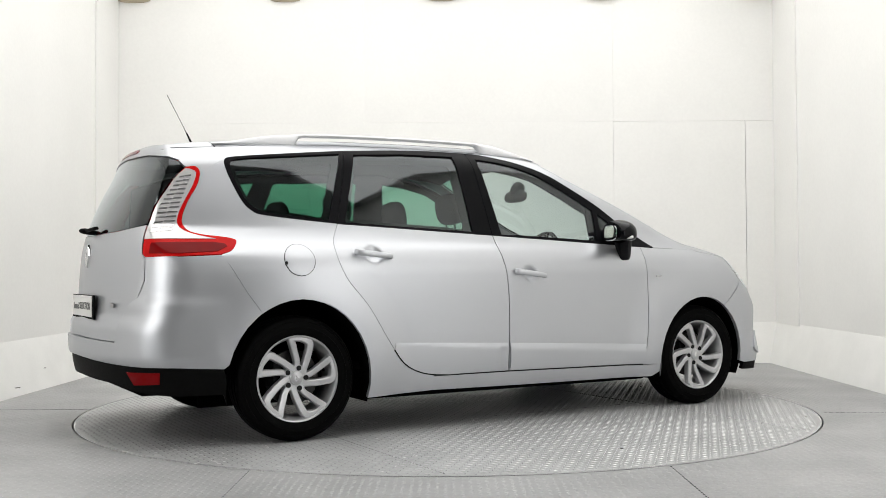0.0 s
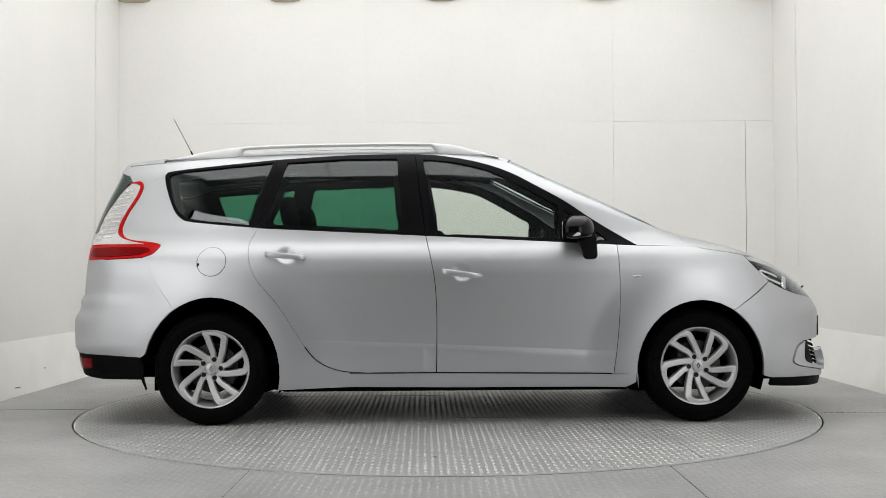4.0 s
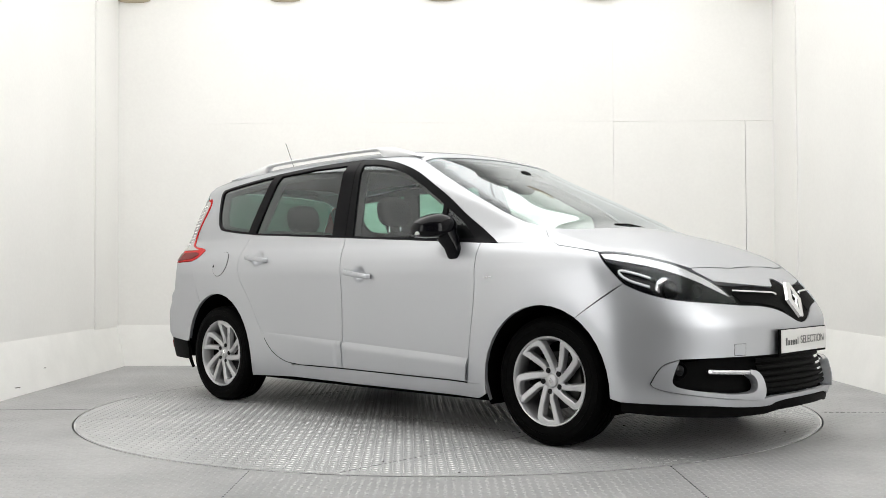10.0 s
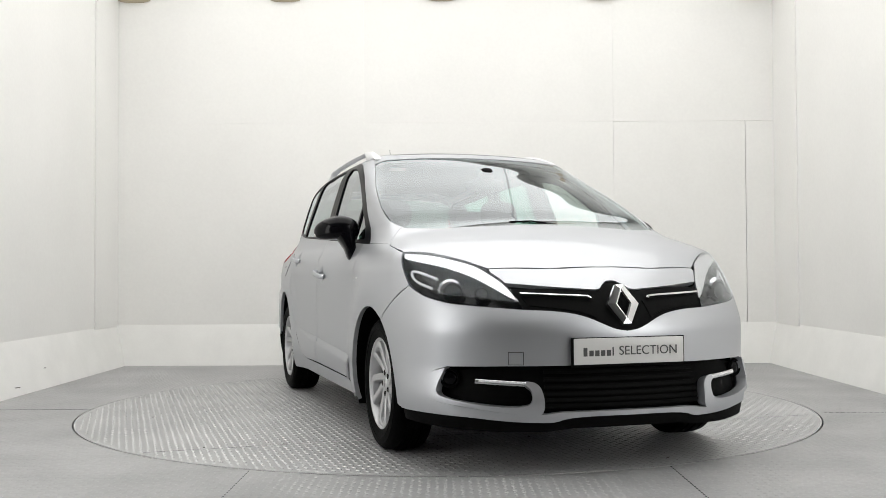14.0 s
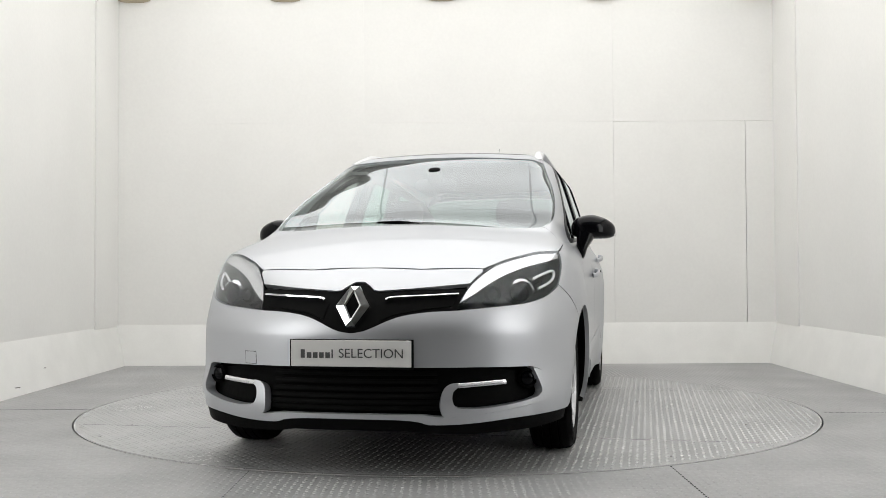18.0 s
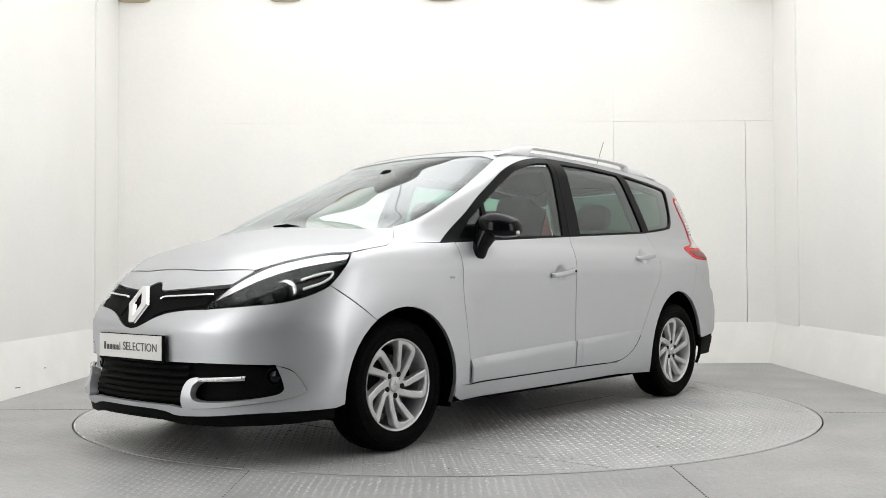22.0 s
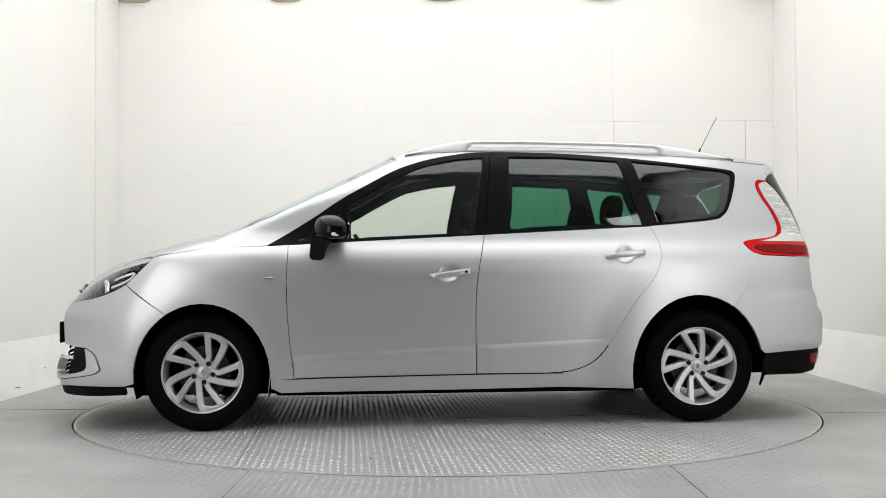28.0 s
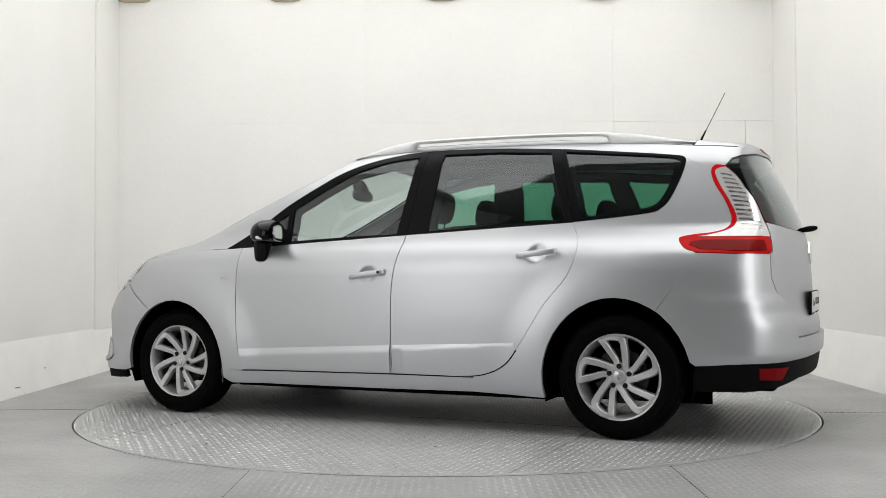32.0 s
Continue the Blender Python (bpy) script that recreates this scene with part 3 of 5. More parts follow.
def mirrored(name, verts, faces, mat, parent, label, normals):
    v = [(x, -y, z) for x, y, z in verts]
    out, nn, at = [], [], 0
    for f in faces:
        k = len(f)
        out.append(tuple(reversed(f)))
        nn += [(a, -b, c) for a, b, c in reversed(normals[at:at + k])]
        at += k
    return link_mesh(name, v, out, mat, parent, label, True, nn)


def pair(name, make, mat, parents, label="", **kw):
    """One part and its mirror image, under two parents."""
    a = part(name, make(), mat, parents[0], label, **kw)
    bm = make()
    bmesh.ops.transform(bm, matrix=Matrix.Diagonal((1, -1, 1, 1)), verts=bm.verts[:])
    bmesh.ops.reverse_faces(bm, faces=bm.faces[:])
    b = part(name, bm, mat, parents[1], label, **kw)
    return a, b


def holder(name, parent, label=""):
    e = new(name)
    e.parent = parent
    if label:
        e["label"] = label
    return e


car = empty("car", "silver people carrier with black trim and alloy wheels on the turntable", "car")


def arch(c, half, high, z0=0.30, zlow=0.20, n=22):
    a0 = -math.asin(min(1, (z0 - zlow) / high))
    out = []
    for i in range(n + 1):
        a = a0 + (math.pi - 2 * a0) * i / n
        out.append((c + half * math.cos(a), z0 + high * math.sin(a)))
    return out  # from the front foot over the top to the rear foot


ARCH_F = arch(1.385, 0.365, 0.395)
ARCH_R = arch(-1.375, 0.385, 0.425)
BELT = [(1.04, 1.011), (0.923, 1.015), (0.575, 1.033), (-0.168, 1.071), (-1.132, 1.119)]
DLO_TOP = smooth_line([(1.04, 1.011), (0.797, 1.162), (0.641, 1.27), (0.483, 1.361), (0.323, 1.447), (0.159, 1.505), (-0.007, 1.541), (-0.209, 1.562), (-0.61, 1.557), (-1.03, 1.529)], 4)
DLO_REAR = smooth_line([(-1.03, 1.529), (-1.348, 1.497), (-1.62, 1.468), (-1.69, 1.452), (-1.697, 1.41), (-1.67, 1.32), (-1.626, 1.223), (-1.585, 1.18), (-1.53, 1.158), (-1.30, 1.133), (-1.132, 1.119)], 4)
B_LINE = [(-0.168, 1.071), (-0.121, 0.836), (-0.107, 0.617), (-0.110, 0.295)]
A_LINE = [(0.926, 1.0145), (0.932, 0.738), (0.915, 0.493), (0.890, 0.282)]
C_LINE = smooth_line([(-1.132, 1.119), (-1.176, 1.0), (-1.134, 0.841), (-1.004, 0.682), (-0.876, 0.483), (-0.781, 0.366), (-0.655, 0.309), (-0.496, 0.294)], 4)

# doors and their black window frames
front_doors = [holder("front_door", car), holder("front_door", car)]
rear_doors = [holder("rear_door", car), holder("rear_door", car)]


def duo(holders, name, mode, outline, mat, **kw):
    return panel(name, mode, outline, mat, holders[0], back=holders[1], **kw)




def cup(x, z):
    """A round hollow behind a door handle."""
    def f(q):
        d = np.hypot((q[:, 0] - x) / 0.054, (q[:, 2] - z) / 0.047)
        s = np.clip((1.0 - d) / 0.45, 0, 1)
        return -0.016 * s * s * (3 - 2 * s)
    return f


duo(front_doors, "door_skin", "side", smooth_line(A_LINE)[::-1] + [(0.575, 1.033)] + smooth_line(B_LINE), PAINT, dent=cup(0.040, 0.852), step=0.014, gap=0.0022)
duo(rear_doors, "door_skin", "side", [(-0.168, 1.071), *C_LINE, *smooth_line(B_LINE)[::-1][:-1]], PAINT, dent=cup(-0.958, 0.956), step=0.014, gap=0.0022)
cut = [p for p in DLO_TOP if p[0] > -0.215]
rest = [p for p in DLO_TOP if p[0] <= -0.215]
F_FRAME = [(0.926, 1.0145), *[(x, z) for x, z in BELT[2:4]], (-0.228, 1.563), *cut[::-1]]
F_GLASS = [(0.60, 1.048), (-0.104, 1.078), (-0.180, 1.524), *smooth_line([(-0.180, 1.524), (-0.004, 1.507), (0.161, 1.466), (0.259, 1.427), (0.42, 1.343), (0.60, 1.238)], 3)[1:]]
F_QUARTER = [(0.875, 1.038), (0.635, 1.046), (0.635, 1.215), (0.76, 1.135)]
duo(front_doors, "window_frame", "side", F_FRAME, BLACKTRIM, holes=[F_GLASS, F_QUARTER], gap=0.001, lift=0.002, label="satin black window frame")
duo(front_doors, "window_pane", "side", F_GLASS, FRONTGLASS, gap=-0.004, lift=-0.006, depth=0.004, label="clear side glass")
duo(front_doors, "quarter_pane", "side", F_QUARTER, FRONTGLASS, gap=-0.004, lift=-0.006, depth=0.004, label="small fixed corner glass")
R_FRAME = [(-0.170, 1.0712), (-0.230, 1.563), *rest, (-1.132, 1.119)]
R_GLASS = [(-0.297, 1.090), (-1.089, 1.127), (-0.977, 1.506), (-0.67, 1.527), (-0.336, 1.531)]
duo(rear_doors, "window_frame", "side", R_FRAME, BLACKTRIM, holes=[R_GLASS], gap=0.001, lift=0.002, label="satin black window frame")
duo(rear_doors, "window_pane", "side", R_GLASS, PRIVACY, gap=-0.004, lift=-0.006, depth=0.004, label="green privacy glass")
Q_OUT = [*DLO_REAR]
Q_GLASS = smooth_line([(-1.06, 1.508), (-1.346, 1.480), (-1.60, 1.455), (-1.665, 1.435), (-1.665, 1.39), (-1.635, 1.29), (-1.60, 1.225), (-1.56, 1.19), (-1.48, 1.168), (-1.18, 1.137)], 3)
panel("quarter_window_frame", "side", Q_OUT, BLACKTRIM, car, holes=[Q_GLASS], gap=0.001, lift=0.002, label="satin black frame")
panel("quarter_window", "side", Q_GLASS, PRIVACY, car, gap=-0.004, lift=-0.006, depth=0.004, label="green privacy glass")

# the crease and lower moulding on the doors
TRIM_F = [(0.9025, 0.413), (-0.104, 0.458), (-0.104, 0.305), (0.888, 0.292)]
TRIM_R = [(-0.116, 0.459), (-0.845, 0.486), *[p for p in C_LINE if p[1] < 0.46], (-0.116, 0.305)]


def moulding(q):
    """Rises from the crease line over a narrow bevel, with a scoop at the rear door's front end."""
    line = np.interp(q[:, 0], [-0.86, -0.112, 0.90], [0.487, 0.459, 0.413])
    wide = np.interp(q[:, 0], [-0.86, -0.112, 0.90], [0.006, 0.034, 0.040])
    s = np.clip((line - q[:, 2]) / wide, 0, 1)
    scoop = np.clip((0.042 - np.abs(q[:, 0] + 0.138)) / 0.014, 0, 1) * np.clip((line - 0.02 - q[:, 2]) / 0.02, 0, 1)
    return 0.0012 + 0.33 * wide * s - 0.007 * scoop


duo(front_doors, "lower_moulding", "side", TRIM_F, PAINT, dent=moulding, depth=0.010, gap=0.003, step=0.012)
duo(rear_doors, "lower_moulding", "side", TRIM_R, PAINT, dent=moulding, depth=0.010, gap=0.003, step=0.012)
panel("sill", "side", [(1.015, 0.288), (0.89, 0.279), (-0.11, 0.290), (-0.60, 0.290), (-0.60, 0.214), (0.0, 0.208), (0.96, 0.206), (1.015, 0.235)], PAINT, car, gap=0.0004)

# hood, wings, nose
SCREEN_LOW = [(1.27, 0.70), (1.34, 0.55), (1.385, 0.3), (1.40, 0.0)]
HEAD_TOP = [(66.5, 0.951), (62.4, 0.952), (57.9, 0.946), (49.7, 0.923), (41.4, 0.890), (34.5, 0.838), (30.2, 0.789), (27.2, 0.731), (26.0, 0.695)]
HEAD_LOW = [(26.0, 0.695), (30.3, 0.701), (35.7, 0.708), (43.5, 0.719), (48.4, 0.733), (53.6, 0.758), (58.9, 0.800), (62.1, 0.856), (64.7, 0.905), (66.5, 0.951)]
HEAD = smooth_line(HEAD_TOP, 4)[:-1] + smooth_line(HEAD_LOW, 4)[:-1]
HOOD_EDGE = [(2.055, 0.0), (2.045, 0.25), (1.973, 0.512)] + conv("front", "top", [p for p in smooth_line(HEAD_TOP, 3) if p[1] > 0.875][::-1]) + [(1.55, 0.818), (1.42, 0.815), (1.33, 0.775), (1.27, 0.72)]
panel("hood", "top", HOOD_EDGE + [(x + 0.006, y) for x, y in SCREEN_LOW], PAINT, car, centre=True, both=False, gap=0.0015)
hood_front = conv("top", "front", smooth_line(HOOD_EDGE[:3], 4))
GRILLE_TOP = [(0.0, 0.815), (1.5, 0.813), (3.0, 0.80), (4.6, 0.780), (6.0, 0.776), (17.0, 0.787), (29.8, 0.787)]
GRILLE_LOW = smooth_line([(0.0, 0.604), (3.0, 0.612), (5.7, 0.630), (9.0, 0.655), (13.0, 0.676), (19.0, 0.690), (25.9, 0.695)], 3)
panel("nose_panel", "front", hood_front + [*[p for p in smooth_line(HEAD_TOP, 3) if 0.79 < p[1] < 0.872]] + GRILLE_TOP[::-1][1:], PAINT, car, centre=True, both=False)
arch_front = conv("side", "front", [p for p in ARCH_F if p[0] > 1.42])
INTAKE = [(0.0, 0.458), (15.0, 0.460), (30.0, 0.458), *smooth_line([(44.8, 0.452), (49.0, 0.425), (51.6, 0.365), (52.0, 0.334), (48.7, 0.309), (41.2, 0.289), (31.8, 0.269), (24.0, 0.257)], 4), (20.5, 0.262), (17.0, 0.27), (0.0, 0.272)]
head_low = [p for p in smooth_line(HEAD_LOW, 4) if p[1] < 0.795][1:]
SEAM_F = (1.385 + 0.365 * math.cos(1.02), 0.30 + 0.395 * math.sin(1.02))
seam_f = conv("side", "front", [SEAM_F])[0]
low_arch = [p for p in arch_front if p[1] < SEAM_F[1] - 0.01]
BUMP_LOW = smooth_line([(0.0, 0.249), (10.0, 0.248), (15.8, 0.240), (18.8, 0.226), (24.0, 0.225), (30.2, 0.230), (41.2, 0.244), (60.0, 0.252)], 3)
bumper_out = [*GRILLE_LOW, *head_low, (58.9, 0.799), seam_f, *low_arch[::-1]]
bumper_out = [p for p in bumper_out if p[1] > 0.258] + BUMP_LOW[::-1]
bumper = panel("front_bumper", "front", bumper_out, PAINT, car, holes=[INTAKE], centre=True, both=False, gap=0.001)[0]
FOG = [*smooth_line([(44.8, 0.450), (49.0, 0.423), (51.5, 0.363), (51.9, 0.334), (48.7, 0.311), (41.2, 0.291), (31.8, 0.271), (24.0, 0.259), (21.6, 0.267), (21.1, 0.311), (21.8, 0.363), (23.3, 0.389), (25.4, 0.397)], 3),
       *smooth_line([(25.6, 0.378), (24.3, 0.358), (24.0, 0.323), (25.4, 0.297), (31.0, 0.293), (39.0, 0.307), (44.9, 0.325), (46.6, 0.342), (46.7, 0.367), (45.4, 0.427)], 3)]
panel("fog_surround", "front", FOG, PAINT, car, lift=0.012, depth=0.045, gap=0.001, step=0.02, label="satin silver fog lamp surround")
panel("intake_back", "front", [(0, 0.462), (30, 0.460), (49.0, 0.43), (51, 0.34), (44, 0.28), (24, 0.245), (0, 0.26)], BLACKPLASTIC, car, lift=-0.055, depth=0.001, centre=True, both=False, label="black lower grille backing")
LIP = [p for p in BUMP_LOW] + [(60.0, 0.20), (50.0, 0.19), (30.0, 0.178), (20.0, 0.182), (14.0, 0.196), (0.0, 0.198)]
panel("bumper_lip", "front", LIP, BLACKPLASTIC, car, lift=-0.006, centre=True, both=False, label="black lower lip")
hood_side = conv("top", "side", HOOD_EDGE[-4:])
fend_line = [SEAM_F] + conv("front", "side", [(0.55 * seam_f[0] + 0.45 * 58.9, 0.55 * seam_f[1] + 0.45 * 0.799 + 0.004), (58.9, 0.799)])
tip_line = conv("front", "side", smooth_line([(58.9, 0.800), (62.1, 0.856), (64.7, 0.905), (66.5, 0.951)], 3))
near = [p for p in ARCH_F if not (p[0] > 1.385 and p[1] < fend_line[0][1] + 0.002)]
WING = [*smooth_line(A_LINE)[::-1], (1.04, 1.008), (1.20, 1.006), (1.37, 1.000), *hood_side[::-1][1:], *tip_line[::-1], *fend_line[::-1][1:], *near, (1.022, 0.285)]
wings = panel("front_wing", "side", WING, PAINT, car, gap=0.0012)

# windscreen, roof, pillars
SCREEN_EDGE = [(0.319, 0.618), (0.652, 0.696), (0.877, 0.733), (1.010, 0.744), (1.146, 0.741), (1.222, 0.722), (1.27, 0.70)]
SCREEN_TOP = [(0.372, 0.0), (0.368, 0.25), (0.352, 0.5), (0.319, 0.618)]
panel("windscreen", "top", [*SCREEN_TOP, *SCREEN_EDGE[1:], *SCREEN_LOW[1:]], SCREEN, car, lift=-0.004, depth=0.005, gap=0.002, centre=True, both=False, label="clear laminated windscreen")
ROOF_EDGE = [(0.319, 0.615), (0.2, 0.585), (-0.5, 0.58), (-1.2, 0.57), (-1.72, 0.545)]
SUN = [(0.24, 0.0), (0.235, 0.46), (0.20, 0.49), (-1.02, 0.49), (-1.05, 0.46), (-1.05, 0.0)]
panel("roof", "top", [*SCREEN_TOP, *ROOF_EDGE[1:], (-1.76, 0.0)], PAINT, car, holes=[SUN], centre=True, both=False)
panel("glass_roof", "top", SUN, BLACKGLOSS, car, centre=True, both=False, lift=0.001, label="black panoramic glass roof")
low_line = conv("side", "ring", [(1.37, 1.0), (1.2, 1.006), *DLO_TOP, *DLO_REAR[4:13]])
lamp_top = conv("rear", "ring", [(45.1, 1.373), (43.5, 1.405), (41.0, 1.402), (39.1, 1.432)])
up_line = conv("top", "ring", [(-1.97, 0.49), *ROOF_EDGE[::-1], *SCREEN_EDGE[1:], *HOOD_EDGE[::-1][0:2]])
panel("roof_side", "ring", low_line + lamp_top + up_line, PAINT, car, step=0.028, gap=0.0)

# quarter panel, tail lamps, tailgate, rear bumper
LAMP_OUT = [(41.1, 1.400), (43.5, 1.405), (45.1, 1.373), (45.0, 1.305), (43.6, 1.226), (42.9, 1.147), (43.3, 1.104), (45.3, 1.071), (48.6, 1.053), (53.9, 1.042), (57.5, 1.030), (58.3, 1.011), (57.6, 0.972), (55.3, 0.952)]
LAMP_IN = [(37.8, 0.937), (36.6, 0.955), (36.1, 1.018), (35.7, 1.086), (36.4, 1.196), (37.9, 1.275), (39.3, 1.347), (41.1, 1.400)]
TAILLAMP = smooth_line(LAMP_OUT, 4) + [(47.1, 0.943)] + smooth_line(LAMP_IN, 4)[:-1]
lamp_edge = conv("rear", "side", [p for p in smooth_line(LAMP_OUT, 4)[8:]])
SEAM_R = (-1.375 - 0.385 * math.cos(1.0), 0.30 + 0.425 * math.sin(1.0))
seam_r0 = conv("side", "rear", [SEAM_R])[0]
seam = conv("rear", "side", [(58.6, 0.87), (62.2, 0.765)]) + [SEAM_R]
rear_arch = [p for p in ARCH_R if not (p[0] < -1.375 and p[1] < seam[-1][1] + 0.002)]
c_low = [p for p in C_LINE][::-1]
QUARTER = [(-0.60, 0.214), (-0.60, 0.296), *[p for p in c_low if p[0] < -0.61], *[p for p in DLO_REAR[::-1] if p[0] < -1.14 and p[1] < 1.455], *lamp_edge, *seam, *rear_arch[::-1]]
FUEL = [(-1.378 + 0.082 * math.cos(a * math.pi / 14), 0.925 + 0.082 * math.sin(a * math.pi / 14)) for a in range(28)]
panel("quarter_panel", "side", QUARTER, PAINT, car, step=0.028, gap=0.0)
flap = panel("fuel_flap", "side", FUEL, PAINT, car, lift=0.003, depth=0.004, gap=0.002)
bpy.data.objects.remove(flap[0])
ringp = np.array([(x, z) for x, z in FUEL + FUEL[:1]])
q = skin("side", ringp[:, 0], ringp[:, 1])
part("flap_joint", sweep([(a, -b - 0.0005, d) for a, b, d in q], oval(0.0014, 0.0014, 6), [(0, -1, 0)] * len(q), cap=False), GAP, car, "dark round joint")
lamps = [holder("tail_lamp", car, "red and clear wraparound tail lamp"), holder("tail_lamp", car, "red and clear wraparound tail lamp")]
duo(lamps, "red_lens", "rear", TAILLAMP, REDLAMP, gap=0.001, lift=0.003, depth=0.03, step=0.02, label="red lens")
CLEAR = smooth_line([(42.2, 1.390), (44.1, 1.370), (43.95, 1.306), (42.6, 1.218), (41.85, 1.146), (42.3, 1.097), (44.8, 1.064), (48.3, 1.044), (52.6, 1.028)], 3) + smooth_line([(36.15, 1.025), (35.85, 1.086), (36.55, 1.196), (38.0, 1.275), (39.4, 1.347), (41.1, 1.391)], 3)
duo(lamps, "clear_lens", "rear", CLEAR, CLEARLAMP, gap=0.001, lift=0.007, depth=0.006, step=0.02, label="clear ribbed lens")
duo(lamps, "dark_lens", "rear", [(38.6, 0.955), (38.4, 1.008), (52.0, 1.012), (55.3, 1.004), (56.2, 0.99), (54.0, 0.964), (46.6, 0.954)], DEEPRED, gap=0.001, lift=0.006, depth=0.004, step=0.02, label="dark red inner lens")
for k in range(13):
    z = 1.058 + 0.0235 * k
    a = float(np.interp(z, [1.05, 1.2, 1.36], [36.3, 37.1, 40.3]))
    w = float(np.interp(z, [1.05, 1.1, 1.2, 1.36], [5.6, 5.0, 4.9, 2.9]))
    for u0, u1, dz in ((0.10, 0.46, 0.0), (0.52, 0.95, 0.006)):
        duo(lamps, "reflector", "rear", [(a + w * u0, z + dz), (a + w * u1, z + dz + 0.004), (a + w * u1, z + dz + 0.012), (a + w * u0, z + dz + 0.008)], CHROME if (k + int(u0 * 10)) % 2 else DULLCHROME, gap=0.0, lift=0.009, depth=0.003, step=0.03, label="bright reflector bar")

tailgate = holder("tailgate", car)
GATE_TOP = [(0.0, 1.482), (24.0, 1.472), (35.8, 1.450), (39.3, 1.430)]
GLASS_SIDE = [(40.2, 1.404), (38.9, 1.345), (37.5, 1.275), (36.0, 1.196), (35.3, 1.108)]
GLASS_LOW = [(32.8, 1.093), (24.2, 1.077), (10.5, 1.068), (0.0, 1.064)]
panel("rear_window", "rear", GATE_TOP + GLASS_SIDE + GLASS_LOW, REARGLASS, tailgate, lift=-0.002, depth=0.005, centre=True, both=False, gap=0.002, label="dark tinted rear window")
GATE = [*GLASS_LOW[::-1], (35.3, 1.102), (35.7, 1.018), (36.2, 0.955), (37.4, 0.935), (37.7, 0.823), (35.8, 0.745), (32.0, 0.69), (30.6, 0.60), (29.7, 0.522), (0.0, 0.53)]
panel("tailgate_skin", "rear", GATE, PAINT, tailgate, centre=True, both=False)
panel("spoiler", "top", [(-1.765, 0.0), (-1.725, 0.543), (-1.97, 0.488), (-2.02, 0.30), (-2.035, 0.0)], PAINT, tailgate, lift=0.0015, depth=0.02, gap=0.001, centre=True, both=False)
panel("spoiler_lip", "rear", [(0.0, 1.548), (20.0, 1.54), (30.0, 1.525), (36.0, 1.492), (39.0, 1.452), (39.2, 1.434), (35.8, 1.454), (24.0, 1.476), (0.0, 1.486)], PAINT, tailgate, lift=0.003, depth=0.02, gap=0.0005, centre=True, both=False)
panel("brake_light", "rear", [(0.0, 1.530), (11.0, 1.527), (13.0, 1.515), (11.5, 1.500), (0.0, 1.503)], DEEPRED, tailgate, lift=0.006, depth=0.01, step=0.02, centre=True, both=False, label="red high-level brake light")
seam_r = [(55.7, 0.95), (58.6, 0.87), (62.2, 0.765), seam_r0]
arch_rear = [p for p in conv("side", "rear", [q for q in ARCH_R if q[0] < -1.42]) if p[1] < SEAM_R[1] - 0.005]
RB_LOW = [(0.0, 0.430), (11.5, 0.425), (25.0, 0.415), (45.6, 0.402), (56.5, 0.388)]
rb = [*GATE[::-1][:8], (46.2, 0.941), *seam_r, *sorted([p for p in arch_rear if p[1] > 0.39], key=lambda p: -p[1]), *RB_LOW[::-1]]


def shoulder(q):
    """The ledge where the rear bumper steps out below the tailgate."""
    s = np.clip((0.755 - q[:, 2]) / 0.055, 0, 1)
    a = np.degrees(np.arctan2(np.abs(q[:, 1]), RX - q[:, 0]))
    return 0.020 * s * s * (3 - 2 * s) * np.clip((58 - a) / 14, 0, 1) * np.clip((q[:, 2] - 0.39) / 0.05, 0.3, 1)


panel("rear_bumper", "rear", rb, PAINT, car, centre=True, both=False, gap=0.0012, dent=shoulder, step=0.02)
panel("rear_bumper_base", "rear", RB_LOW + [*sorted([p for p in arch_rear if p[1] < 0.38], key=lambda p: -p[1]), (56.0, 0.262), (45.0, 0.262), (38.5, 0.275), (25.1, 0.312), (0.0, 0.322)], BLACKPLASTIC, car, lift=0.003, centre=True, both=False, label="black lower bumper")
panel("rear_reflector", "rear", [(33.1, 0.381), (42.5, 0.381), (42.2, 0.326), (35.3, 0.319)], DEEPRED, car, lift=0.007, depth=0.006, gap=0.0, step=0.02, label="red reflector")


# ---- underbody, wheel wells, cabin ----
part("underbody", box(2.0, 1.58, 0.11, pose(0, 0, 0.235), 0.02), UNDERBODY, car, "black underside")
part("underbody_axles", box(3.5, 0.95, 0.11, pose(0, 0, 0.236), 0.02), UNDERBODY, car)
part("underbody_nose", box(0.46, 1.0, 0.09, pose(1.88, 0, 0.250), 0.02), UNDERBODY, car)
part("underbody_tail", box(0.50, 1.3, 0.12, pose(-1.88, 0, 0.315), 0.02), UNDERBODY, car)
for line in (arch(1.385, 0.369, 0.399, zlow=0.18, n=26), [p for p in arch(-1.375, 0.389, 0.429, zlow=0.18, n=26) if p[0] > -1.4 or p[1] > 0.345]):
    edge = skin("side", [p[0] for p in line], [max(p[1], 0.2) for p in line])
    for s in (1, -1):
        bm = bmesh.new()
        prev = None
        for (x, z), q in zip(line, edge):
            row = [bm.verts.new((x, s * y, z)) for y in (min(0.90, float(q[1]) - 0.006), 0.48)]
            if prev:
                bm.faces.new((prev[0], row[0], row[1], prev[1]))
            prev = row
        part("wheel_well", bm, UNDERBODY, car, "black wheel arch liner")
        part("wheel_well_wall", box(0.84, 0.02, 0.62, pose(line[13][0], s * 0.485, 0.47)), UNDERBODY, car, smooth=False)


